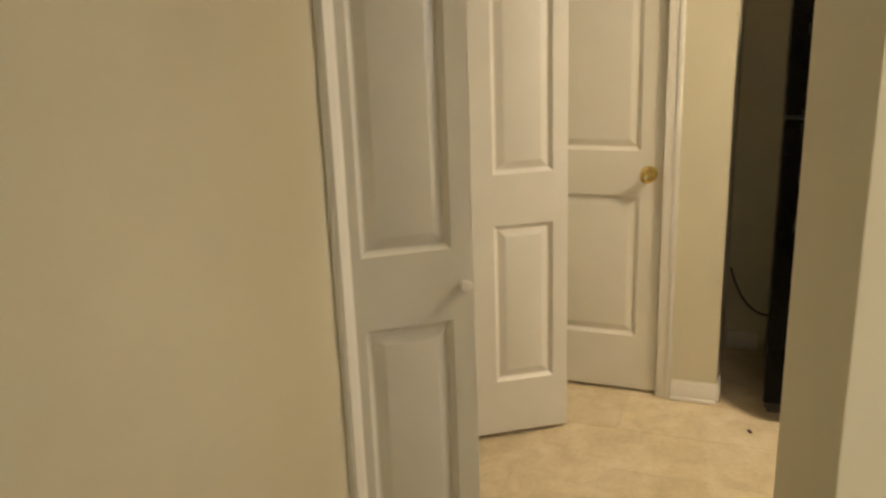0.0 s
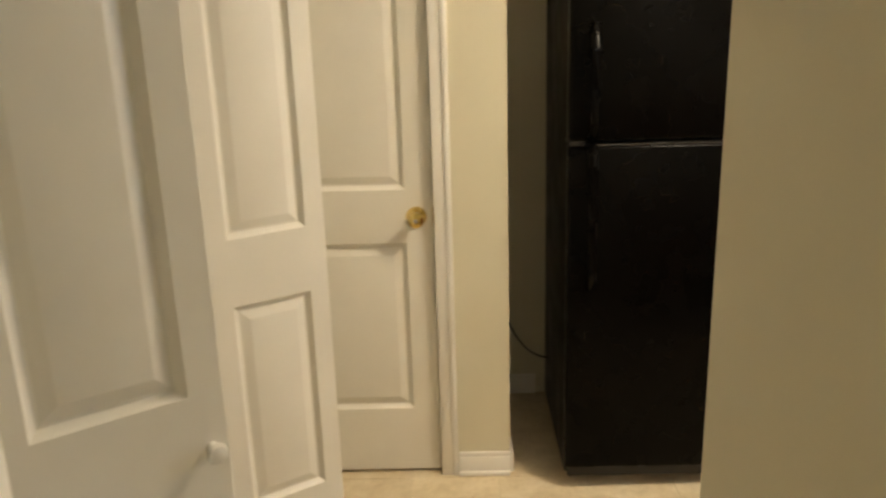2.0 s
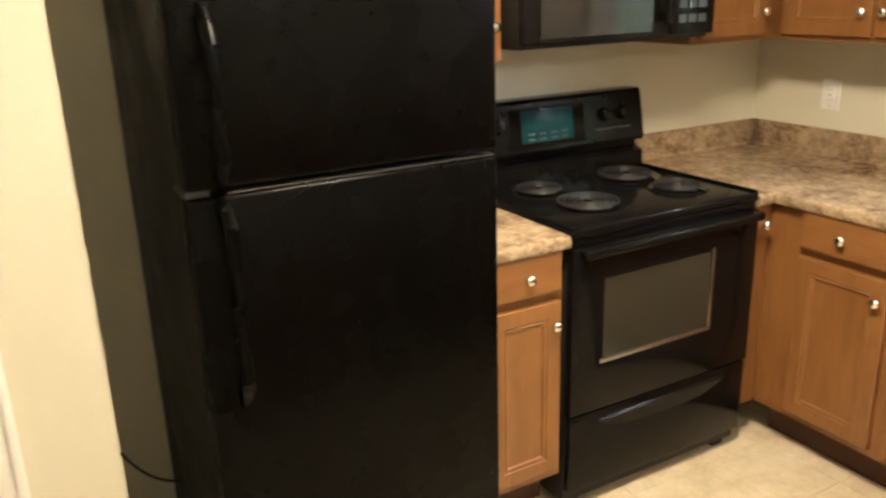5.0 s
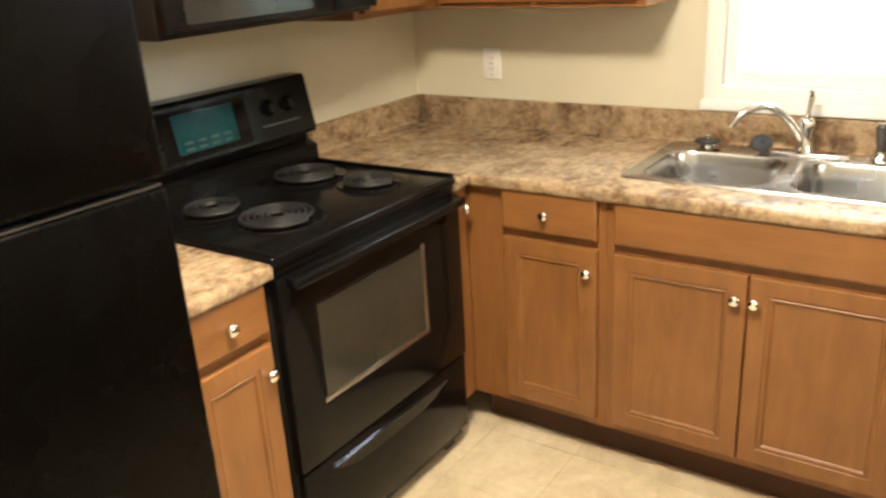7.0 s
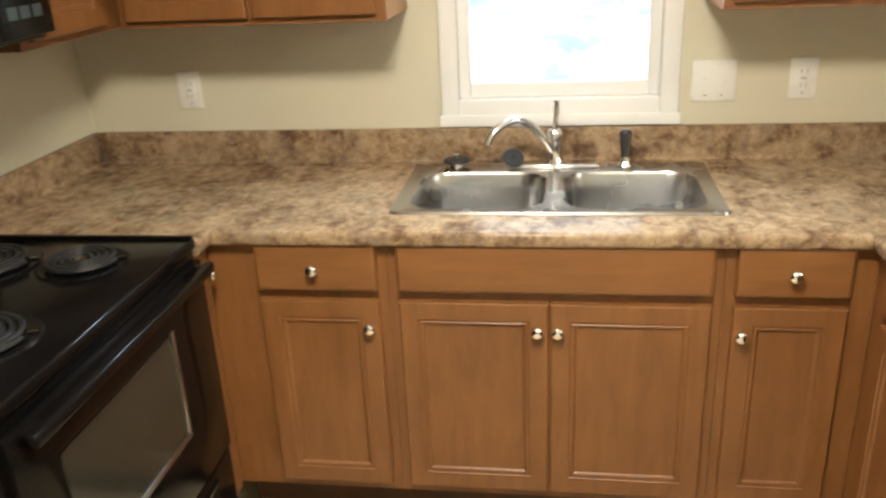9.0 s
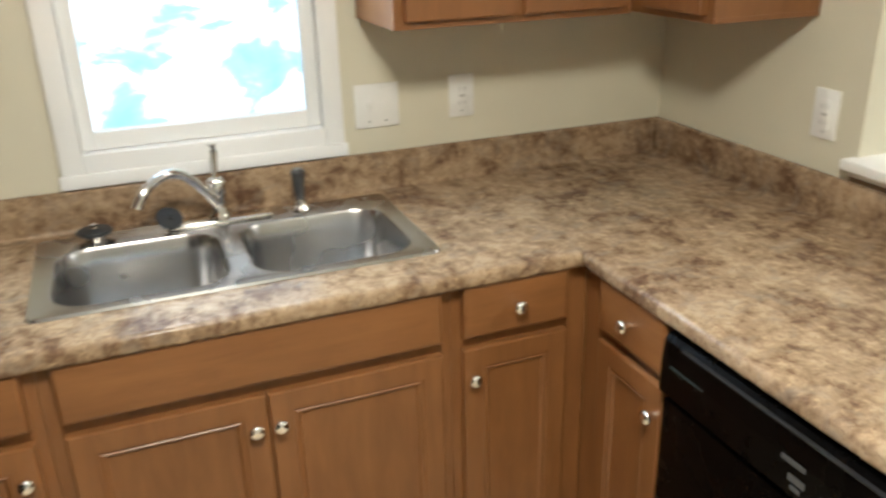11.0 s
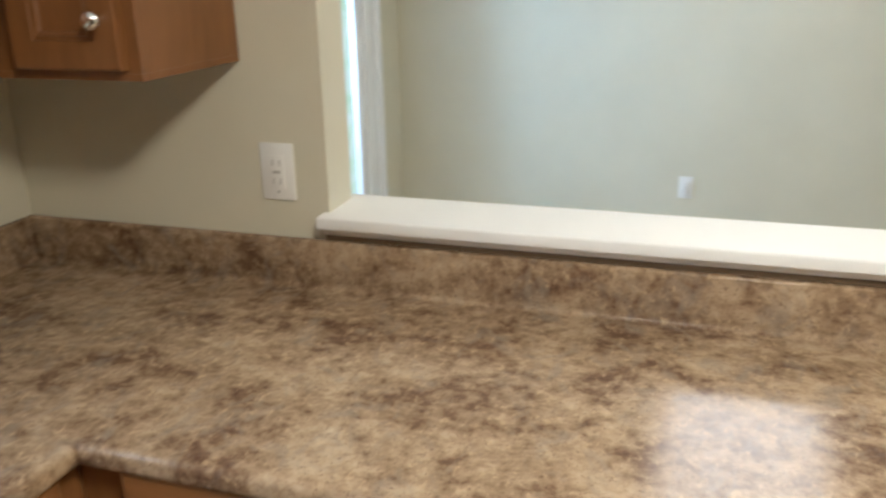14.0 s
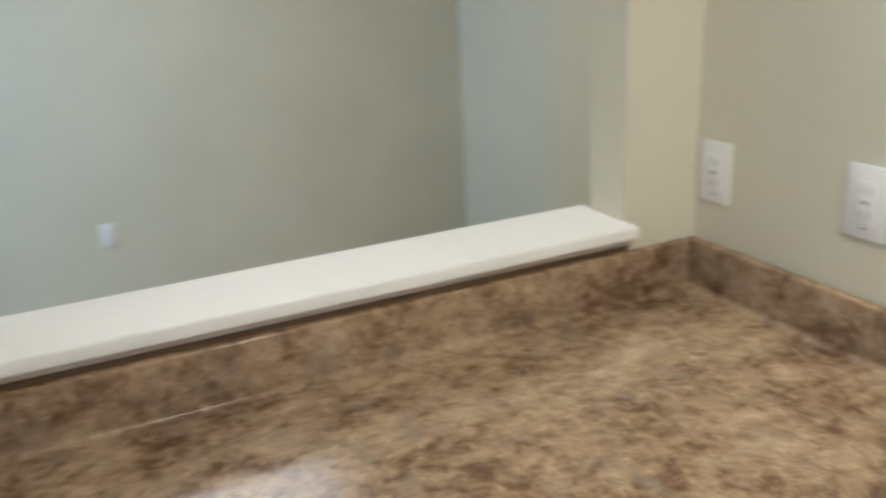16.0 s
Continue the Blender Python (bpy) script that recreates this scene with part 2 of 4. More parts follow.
def add_lathe(bm, prof, m=Matrix(), n=24, mi=0):
    """Turn (radius, height) pairs about z."""
    rings = []
    for r, z in prof:
        if r < 1e-5:
            rings.append([bm.verts.new(m @ Vector((0, 0, z)))])
        else:
            rings.append([bm.verts.new(m @ Vector((r * math.cos(a), r * math.sin(a), z))) for a in
                          (2 * math.pi * k / n for k in range(n))])
    for a, b in zip(rings, rings[1:]):
        for k in range(n):
            q = [a[k % len(a)], a[(k + 1) % len(a)], b[(k + 1) % len(b)], b[k % len(b)]]
            q = [v for i, v in enumerate(q) if v not in q[:i]]
            if len(q) > 2:
                bm.faces.new(q).material_index = mi


def lathe(name, prof, mat, m=Matrix(), parent=None, n=24):
    bm = bmesh.new()
    add_lathe(bm, prof, m, n)
    return finish(name, bm, mat, parent, smooth=True)


def add_tube(bm, pts, rad, n=10, mi=0, cap=True):
    pts = [Vector(p) for p in pts]
    rads = rad if isinstance(rad, (list, tuple)) else [rad] * len(pts)
    rings = []
    up = Vector((0, 0, 1))
    for i, p in enumerate(pts):
        d = (pts[min(i + 1, len(pts) - 1)] - pts[max(i - 1, 0)]).normalized()
        u = d.cross(up)
        if u.length < 0.05:
            u = d.cross(Vector((0, 1, 0)))
        u.normalize()
        w = u.cross(d).normalized()
        rings.append([bm.verts.new(p + rads[i] * (math.cos(a) * u + math.sin(a) * w)) for a in
                      (2 * math.pi * k / n for k in range(n))])
    for a, b in zip(rings, rings[1:]):
        for k in range(n):
            bm.faces.new((a[k], a[(k + 1) % n], b[(k + 1) % n], b[k])).material_index = mi
    if cap:
        bm.faces.new(rings[0]).material_index = mi
        bm.faces.new(rings[-1]).material_index = mi


def tube(name, pts, rad, mat, parent=None, n=10):
    bm = bmesh.new()
    add_tube(bm, pts, rad, n)
    return finish(name, bm, mat, parent, smooth=True)


def pieces(name, rows, mat, bevel=0.0):
    return [box(name, *row, mat, bevel=bevel) for row in rows]


def arc(p0, p1, p2, n=10):
    """A smooth bend from p0 to p2 that leans towards p1."""
    p0, p1, p2 = Vector(p0), Vector(p1), Vector(p2)
    return [(1 - t) ** 2 * p0 + 2 * t * (1 - t) * p1 + t * t * p2 for t in (k / n for k in range(n + 1))]


def add_panelled(bm, w, h, t, rects, prof, edge=0.0):
    """A slab x 0..w, z 0..h, front at y=0 and back at y=t, with moulded panels let into its front.
    prof: (inset, depth) pairs from a panel's rim to its field."""
    xs = sorted({0, w, *[r[0] for r in rects], *[r[1] for r in rects]})
    zs = sorted({0, h, *[r[2] for r in rects], *[r[3] for r in rects]})
    cache = {}

    def v(x, y, z):
        k = (round(x, 5), round(y, 5), round(z, 5))
        if k not in cache:
            cache[k] = bm.verts.new(k)
        return cache[k]

    def f(x, z):
        """The front's place, rounded back at the outer rim."""
        return v(x, 0, z)

    for xa, xb in zip(xs, xs[1:]):
        for za, zb in zip(zs, zs[1:]):
            cx, cz = (xa + xb) / 2, (za + zb) / 2
            if any(r[0] < cx < r[1] and r[2] < cz < r[3] for r in rects):
                continue
            bm.faces.new((f(xa, za), f(xb, za), f(xb, zb), f(xa, zb)))
    for x0, x1, z0, z1 in rects:
        loops = []
        for ins, d in prof:
            a, b, c, e = x0 + ins, x1 - ins, z0 + ins, z1 - ins
            loops.append([v(a, d, c), v(b, d, c), v(b, d, e), v(a, d, e)])
        for la, lb in zip(loops, loops[1:]):
            for k in range(4):
                bm.faces.new((la[k], la[(k + 1) % 4], lb[(k + 1) % 4], lb[k]))
        bm.faces.new(loops[-1])
    r = edge
    rim = [(x, z) for x, z in [(x, 0) for x in xs] + [(w, z) for z in zs[1:]] + [(x, h) for x in xs[-2::-1]] + [(0, z) for z in zs[-2:0:-1]]]

    def out(x, z, y, g):
        return v(x + (-g if x == 0 else g if x == w else 0), y, z + (-g if z == 0 else g if z == h else 0))

    steps = [(0, 0)] + ([(r * 0.7, r * 0.3), (r, r)] if r else []) + [(r, t)]
    for (g0, y0), (g1, y1) in zip(steps, steps[1:]):
        for (xa, za), (xb, zb) in zip(rim, rim[1:] + rim[:1]):
            bm.faces.new((out(xa, za, y0, g0), out(xb, zb, y0, g0), out(xb, zb, y1, g1), out(xa, za, y1, g1)))
    bm.faces.new([out(x, z, t, r) for x, z in rim])


def panelled(name, w, h, t, rects, prof, mat, m, parent=None, edge=0.0):
    bm = bmesh.new()
    add_panelled(bm, w, h, t, rects, prof, edge)
    bmesh.ops.transform(bm, matrix=m, verts=bm.verts)
    return finish(name, bm, mat, parent, smooth=True, sharp=16)


def empty(name, x, y, z):
    """An Empty at a thing's base; parts are given in world places."""
    ob = new(name)
    ob.location = (x, y, z)
    ob.empty_display_size = 0.1
    return ob


def adopt(base, *parts):
    for p in parts:
        p.parent = base
        p.matrix_parent_inverse = Matrix.Translation(-base.location)


def structure(ob, label, category):
    return tagged(ob, label, category, kind="structure")


# Facing frames: a front seen from the room, its own x to the right, y into the wall.
def face_north(x, y, z):
    """For fronts on the north run, seen looking north."""
    return pose(x, y, z)


def face_west(x, y, z):
    """For fronts on the west run, seen looking west: to the right is north."""
    return pose(x, y, z, 0, 0, 90)


def face_east(x, y, z):
    """For fronts on the east run, seen looking east: to the right is south."""
    return pose(x, y, z, 0, 0, -90)


# ---- the rooms ----
H = 2.44
TW = 0.11
EX = 2.83
SY = -2.387
HALL_Y = -3.45
FAR = 5.72
NY2 = 0.16

floor = box("floor", -0.12, 2.19, -4.2, 0.0, -0.06, -0.003, GROUT)
structure(floor, "beige stone-look vinyl kitchen floor", "floor")
floor_d = box("floor_dining", 2.192, FAR + 0.12, -4.6, 0.3, -0.06, -0.001, CARPET)
structure(floor_d, "tan carpet floor of the dining room", "floor")
ceiling = box("ceiling", -0.12, FAR + 0.12, -4.6, 0.3, H, H + 0.1, CEIL)
structure(ceiling, "white textured drywall ceiling", "ceiling")

WX0, WX1, WZ0, WZ1 = 1.142, 1.838, 1.018, 2.02
structure(boxes("wall_north", [(-0.12, WX0, 0, 0.14, 0, H), (WX1, EX + TW, 0, 0.14, 0, H),
                               (WX0, WX1, 0, 0.14, 0, WZ0), (WX0, WX1, 0, 0.14, WZ1, H)], WALL),
          "cream painted kitchen wall with a window opening", "wall")
structure(box("wall_west", -0.12, 0, -2.70, 0, 0, H, WALL), "cream painted kitchen wall behind the cooker", "wall")
PS0, PS1, PZ0, PZ1 = -2.215, -0.75, 1.0395, 2.08
structure(boxes("wall_east", [(EX, EX + TW, PS1, 0, 0, H), (EX, EX + TW, SY, PS0, 0, H),
                              (EX, EX + TW, PS0, PS1, 0, PZ0), (EX, EX + TW, PS0, PS1, PZ1, H)], WALL),
          "cream painted wall with a wide pass-through opening", "wall")
structure(box("wall_south", 2.19, 3.31, -2.51, SY, 0, H, WALL), "cream painted partition wall end beside the hall", "wall")
# hall side: door wall and the closet wall
DX = 0.64
D0, D1, DH = -3.66, -2.945, 2.03
structure(boxes("wall_pantry", [(DX - 0.12, DX, -2.94, -2.70, 0, H), (DX - 0.12, DX, D0, -2.94, DH, H),
                                (DX - 0.12, DX, -4.2, D0, 0, H), (-0.12, DX - 0.12, -2.82, -2.70, 0, H)], WALL),
          "cream painted wall with a white door", "wall")
# Unseen walls, added so that no sky light leaks under the pantry door.
structure(boxes("wall_pantry_sky_block", [(-0.12, 0.0, -4.2, -2.82, 0, H), (-0.12, DX, -4.3, -4.2, 0, H)], WALL),
          "unseen painted walls added behind the white door to keep sky light out", "wall")
C0, C1, CH = 0.95, 2.36, 2.03
structure(boxes("wall_closet", [(C1, 4.05, HALL_Y - 0.12, HALL_Y, 0, H), (DX, C0, HALL_Y - 0.12, HALL_Y, 0, H),
                                (C0, C1, HALL_Y - 0.12, HALL_Y, CH, H)], WALL),
          "tan painted hall wall with a bifold closet opening", "wall")
structure(boxes("wall_closet_inside", [(DX, 4.05, -4.2, -4.1, 0, H), (C1 + 0.02, C1 + 0.1, -4.1, HALL_Y - 0.12, 0, H),
                                       (0.82, 0.9, -4.1, HALL_Y - 0.12, 0, H)], WALL), "plain painted closet walls", "wall")
structure(boxes("wall_dining_south", [(4.66, FAR, HALL_Y - 0.12, -3.32, 0, H), (4.05, 4.66, HALL_Y - 0.12, HALL_Y, 2.05, H),
                                      (4.05, 4.66, -4.6, -4.5, 0, H), (3.95, 4.05, -4.6, HALL_Y - 0.12, 0, H),
                                      (4.66, 4.76, -4.6, HALL_Y - 0.12, 0, H)], WALL),
          "cream painted dining room wall with a doorway", "wall")
structure(box("wall_dining_far", FAR, FAR + 0.12, HALL_Y - 0.12, NY2 + 0.14, 0, H, WALL), "cream painted far dining room wall", "wall")
GX0, GX1, GZ1 = 4.30, 5.45, 2.05
structure(boxes("wall_dining_north", [(EX + TW, GX0, NY2, NY2 + 0.14, 0, H), (GX1, FAR, NY2, NY2 + 0.14, 0, H),
                                      (GX0, GX1, NY2, NY2 + 0.14, GZ1, H)], WALL),
          "cream painted wall with a glazed patio door", "wall")

# pass-through sill
structure(box("sill_pass_through", EX - 0.040, EX + 0.145, PS0 - 0.008, PS1 + 0.015, 1.040, 1.066, SILL, bevel=0.005, seg=3),
          "white painted wooden sill of the pass-through", "sill")
structure(box("trim_sill_apron", EX - 0.018, EX - 0.003, PS0 - 0.004, PS1 + 0.010, 1.024, 1.0397, WHITE, bevel=0.003), "white painted moulding under the sill", "trim")
# Brown strip paints the shadow line left between moulding and backsplash.
structure(box("trim_sill_shadow", EX - 0.011, EX - 0.003, PS0 - 0.002, PS1 + 0.008, 1.0112, 1.0238, plain("sill_shadow_brown", (0.15, 0.10, 0.055), 0.5, vary=0.15), bevel=0.002), "brown strip standing in for the shadow line under the sill moulding", "trim")

# baseboards with a moulded top
def baseboard(name, x0, x1, y0, y1):
    bm = bmesh.new()
    add_box(bm, x0, x1, y0, y1, 0, 0.070, 0.001)
    sx, sy = (x1 - x0) / 2, (y1 - y0) / 2
    k = 0.003
    add_box(bm, x0 + (k if sx < 0.02 else 0), x1 - (k if sx < 0.02 else 0), y0 + (k if sy < 0.02 else 0), y1 - (k if sy < 0.02 else 0), 0.070, 0.088, 0.0015)
    return structure(finish(name, bm, WHITE, smooth=True), "white moulded baseboard", "baseboard")


baseboard("baseboard_pantry", DX, DX + 0.016, -2.883, -2.70)
structure(box("trim_shoe", DX + 0.0162, DX + 0.028, -2.883, -2.70, 0, 0.017, WHITE, bevel=0.004), "white shoe moulding under the baseboard", "trim")
baseboard("baseboard_alcove", DX - 0.10, DX, -2.70, -2.687)
baseboard("baseboard_west", 0.0, 0.013, -2.687, -2.55)
baseboard("baseboard_closet", C1 + 0.075, 4.05, HALL_Y, HALL_Y + 0.013)
baseboard("baseboard_partition", 2.19, 3.31, -2.523, -2.51)
baseboard("baseboard_dining", FAR - 0.013, FAR, HALL_Y, NY2)


# casings
def casing(name, rows, label):
    bm = bmesh.new()
    for r in rows:
        add_box(bm, *r, 0.004, 2)
    return structure(finish(name, bm, WHITE, smooth=True), label, "trim")


casing("trim_pantry_door", [(DX, DX + 0.016, D1, D1 + 0.060, 0, DH + 0.06), (DX, DX + 0.016, D0 - 0.06, D0, 0, DH + 0.06),
                            (DX, DX + 0.016, D0, D1, DH, DH + 0.06),
                            (DX + 0.016, DX + 0.022, D1 + 0.040, D1 + 0.060, 0, DH + 0.06)], "white moulded door casing")
casing("trim_closet", [(C1, C1 + 0.062, HALL_Y, HALL_Y + 0.016, 0, CH + 0.06), (C0 - 0.062, C0, HALL_Y, HALL_Y + 0.016, 0, CH + 0.06),
                       (C0, C1, HALL_Y, HALL_Y + 0.016, CH, CH + 0.06),
                       (C1 + 0.044, C1 + 0.062, HALL_Y + 0.016, HALL_Y + 0.022, 0, CH + 0.06)], "white moulded closet casing")

# ---- hall things ----
DOOR_PROF = [(0, 0), (0.005, 0.006), (0.014, 0.0135), (0.019, 0.0140), (0.043, 0.004), (0.047, 0.003)]


def pantry_door():
    base = empty("door_pantry", DX, (D0 + D1) / 2, 0)
    w, h = D1 - D0 - 0.010, DH - 0.020
    rects = [(0.10, w - 0.088, 0.241, 0.852), (0.10, w - 0.088, 1.034, 1.89)]
    leaf = panelled("leaf", w, h, 0.035, rects, DOOR_PROF, DOORW, face_west(DX - 0.012, D0 + 0.005, 0.015), edge=0.0015)
    k = pose(DX - 0.012, D1 - 0.058, 0.957, 0, 90, 0)
    knob = lathe("knob", [(0, 0), (0.033, 0), (0.034, 0.004), (0.030, 0.009), (0.014, 0.012), (0.0115, 0.026), (0.017, 0.033), (0.0265, 0.043),
                          (0.0285, 0.052), (0.0245, 0.062), (0.012, 0.066), (0, 0.066)], BRASS, k)
    core = lathe("lock_core", [(0, 0.0), (0.006, 0.0), (0.006, 0.004), (0, 0.004)], SLOT, k @ pose(0, 0, 0.0655))
    latch = box("latch_plate", DX - 0.012, DX - 0.009, D1 - 0.0035, D1 - 0.0005, 0.92, 0.99, BRASS)
    for part in (knob, core, latch):
        part.parent = leaf
    adopt(base, leaf)
    structure(base, "white two-panel door with brass knob, closed", "door")


pantry_door()


def bifold_leaf(p, q, with_knob):
    """A closet leaf whose front runs from p to q, seen with p at its left."""
    d = Vector((q[0] - p[0], q[1] - p[1], 0))
    w = d.length
    ang = math.degrees(math.atan2(d.y, d.x))
    m = pose(p[0], p[1], 0.022, 0, 0, ang)
    a, b = max(0.056, w - 0.284), w - 0.056
    leaf = panelled("leaf", w, 1.985, 0.032, [(a, b, 0.215, 0.833), (a, b, 1.022, 1.87)], DOOR_PROF, DOORW, m, edge=0.0015)
    parts = [leaf]
    if with_knob:
        k = m @ pose(w - 0.028, 0, 0.925, 90, 0, 0)
        parts.append(lathe("knob", [(0, 0), (0.010, 0), (0.009, 0.010), (0.0145, 0.017), (0.0175, 0.025), (0.015, 0.032), (0, 0.036)], WHITE, k))
    return parts


def bifold(label, leaves):
    base = empty("bifold_door", leaves[0][0][0], leaves[0][0][1], 0.02)
    for p, q, kn in leaves:
        adopt(base, *bifold_leaf(p, q, kn))
    tagged(base, label, "door", group="closet bifold doors")


bifold("white panelled bifold closet door standing half open, small knob", [((2.283, -3.515), (2.075, -3.244), True), ((2.046, -3.265), (1.80, -3.55), False)])
bifold("white panelled bifold closet door folded half open", [((1.246, -3.558), (1.028, -3.243), False), ((0.990, -3.275), (0.955, -3.46), False)])


def power_cord():
    pts = arc((0.006, -2.69, 0.40), (0.10, -2.62, 0.20), (0.20, -2.505, 0.25), 12)
    ob = tube("power_cord", pts, 0.004, RUBBER)
    tagged(ob, "thin black fridge power cord on the wall", "cord")


power_cord()


def fridge():
    y0, y1, xb, xf, top, split = -2.520, -1.795, 0.695, 0.765, 1.69, 1.200
    base = empty("refrigerator", 0.38, (y0 + y1) / 2, 0)
    body = box("body", 0.05, xb, y0 + 0.006, y1 - 0.006, 0.03, top - 0.01, BLACK_SIDE, bevel=0.006)
    lower = box("door", xb + 0.006, xf, y0, y1, 0.085, split - 0.004, FRIDGE, bevel=0.010, seg=3)
    upper = box("freezer_door", xb + 0.006, xf, y0, y1, split + 0.012, top, FRIDGE, bevel=0.010, seg=3)
    seal = box("gasket", xb, xb + 0.006, y0 + 0.012, y1 - 0.012, 0.09, top - 0.006, RUBBER)
    strip = box("trim_strip", xf - 0.030, xf - 0.002, y0 + 0.085, y1 - 0.010, split - 0.002, split + 0.002, DARKTRIM)
    grille = boxes("kick_grille", [(0.61, xb + 0.030, y0 + 0.015, y1 - 0.015, 0.03, 0.078)], RUBBER, bevel=0.003)
    feet = pieces("foot", [(0.60, 0.64, y0 + 0.04, y0 + 0.08, 0, 0.03), (0.60, 0.64, y1 - 0.08, y1 - 0.04, 0, 0.03),
                          (0.08, 0.12, y0 + 0.04, y0 + 0.08, 0, 0.03), (0.08, 0.12, y1 - 0.08, y1 - 0.04, 0, 0.03)], RUBBER)
    hinge = box("hinge_cover", xb - 0.03, xf - 0.006, y0 - 0.0, y0 + 0.05, split - 0.003, split + 0.011, RUBBER, bevel=0.003)
    hy = y0 + 0.072
    parts = [body, lower, upper, seal, strip, grille, hinge, *feet]
    for za, zb, zo in ((split - 0.02, 0.775, 0.735), (split + 0.03, 1.52, 1.56)):
        bm = bmesh.new()
        s = 1 if zb > za else -1
        pts = [(xf - 0.002, hy, za), (xf + 0.030, hy, za + s * 0.012), (xf + 0.040, hy, za + s * 0.04), (xf + 0.042, hy, (za + zb) / 2),
               (xf + 0.040, hy, zb - s * 0.03), (xf + 0.026, hy, zb), (xf - 0.002, hy, zo)]
        add_tube(bm, pts, [0.016, 0.016, 0.015, 0.014, 0.015, 0.016, 0.012], 12)
        parts.append(finish("handle", bm, FRIDGE, smooth=True))
    parts.append(box("sticker", xf, xf + 0.0012, y1 - 0.098, y1 - 0.012, 1.598, 1.650, PLATE))
    adopt(base, *parts)
    tagged(base, "black top-freezer refrigerator with textured doors in an alcove", "refrigerator")


fridge()

# ---- kitchen base units ----
CAB_PROF = [(0, 0), (0.002, 0.003), (0.007, 0.0035), (0.009, 0.0015), (0.013, 0.003), (0.017, 0.0085), (0.022, 0.009)]
KNOB = [(0, 0), (0.0075, 0), (0.0065, 0.010), (0.008, 0.013), (0.0140, 0.0165), (0.0158, 0.0205), (0.0152, 0.0245), (0.0122, 0.0280), (0.0070, 0.0303), (0, 0.0312)]


def knob_at(m):
    return lathe("knob", KNOB, NICKEL, m @ pose(0, 0, 0, 90, 0, 0), n=18)


def slab_front(name, w, h, mat, m):
    return panelled(name, w - 0.016, h - 0.016, 0.024, [], [(0, 0)], mat, m @ pose(0.008, 0, 0.008), edge=0.008)


def cab_door(w, h, m):
    fr = 0.042 if w > 0.15 else 0.008
    return panelled("door", w - 0.008, h - 0.008, 0.02, [] if w < 0.1 else [(fr, w - 0.008 - fr, fr, h - 0.008 - fr)], CAB_PROF, WOOD_V, m @ pose(0.004, 0, 0.004), edge=0.004)


DRZ0, DRZ1, DOZ0, DOZ1 = 0.748, 0.872, 0.168, 0.720


def base_unit(face, org, u0, u1, fronts, label, wood_h, hollow=False):
    """A base cabinet. face(...) gives the frame of its front plane; u0..u1 across it, carcass behind."""
    m = face(*org)
    base = new("base_cabinet")
    base.location = m @ Vector(((u0 + u1) / 2, 0.3, 0))
    parts = []
    bm = bmesh.new()
    top = 0.70 if hollow else 0.868
    add_box(bm, u0, u1, 0.0, 0.585, 0.138, top)
    if hollow:
        add_box(bm, u0, u1, 0.0, 0.02, top, 0.868)
    bmesh.ops.transform(bm, matrix=m, verts=bm.verts)
    parts.append(finish("body", bm, WOOD_V))
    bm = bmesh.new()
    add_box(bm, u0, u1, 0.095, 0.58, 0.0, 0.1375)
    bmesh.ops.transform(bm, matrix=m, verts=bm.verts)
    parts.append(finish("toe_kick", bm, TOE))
    for kind, a, b, kx, *z in fronts:
        if kind == "drawer":
            mm = m @ pose(a, -0.0245, DRZ0)
            parts.append(slab_front("drawer_front", b - a, DRZ1 - DRZ0, wood_h, mm))
            if kx is not None:
                knob_at(m @ pose(kx, -0.0245, 0.811)).parent = parts[-1]
        else:
            mm = m @ pose(a, -0.0205, z[0] if z else DOZ0)
            parts.append(cab_door(b - a, (z[1] - z[0]) if z else DOZ1 - DOZ0, mm))
            knob_at(m @ pose(kx, -0.0205, z[2] if z else 0.652)).parent = parts[-1]
    adopt(base, *parts)
    tagged(base, label, "cabinet", group="base cabinets")
    return base


FY = -0.61
LBL = "maple-stained base cabinet with drawer, door and nickel knobs"
base_unit(face_north, (0, FY, 0), 0.6105, 1.078, [("drawer", 0.745, 1.054, 0.897), ("door", 0.745, 1.054, 1.029)], LBL, WOOD_X)
base_unit(face_north, (0, FY, 0), 1.079, 1.882, [("drawer", 1.105, 1.857, None), ("door", 1.105, 1.474, 1.448), ("door", 1.480, 1.857, 1.497)],
          "maple-stained sink base cabinet with two doors and false drawer", WOOD_X, hollow=True)
base_unit(face_north, (0, FY, 0), 1.883, 2.2195, [("drawer", 1.906, 2.160, 2.030), ("door", 1.906, 2.160, 1.925)], LBL, WOOD_X)
# west: to the right is north, so u = y
base_unit(face_west, (0.61, 0, 0), -0.703, -0.612, [("door", -0.700, -0.655, -0.672, 0.155, 0.872, 0.806)], "narrow maple-stained corner base cabinet", WOOD_Y)
base_unit(face_west, (0.61, 0, 0), -1.752, -1.478, [("drawer", -1.738, -1.494, -1.617), ("door", -1.738, -1.494, -1.522)], LBL, WOOD_Y)
# east: u = -y
base_unit(face_east, (2.22, 0, 0), 0.612, 0.940, [("drawer", 0.700, 0.934, 0.819), ("door", 0.700, 0.934, 0.916)], LBL, WOOD_Y)
base_unit(face_east, (2.22, 0, 0), 1.552, 2.384, [("drawer", 1.575, 1.955, 1.765), ("drawer", 1.985, 2.36, 2.17), ("door", 1.575, 1.955, 1.93), ("door", 1.985, 2.36, 2.01)],
          LBL, WOOD_Y)


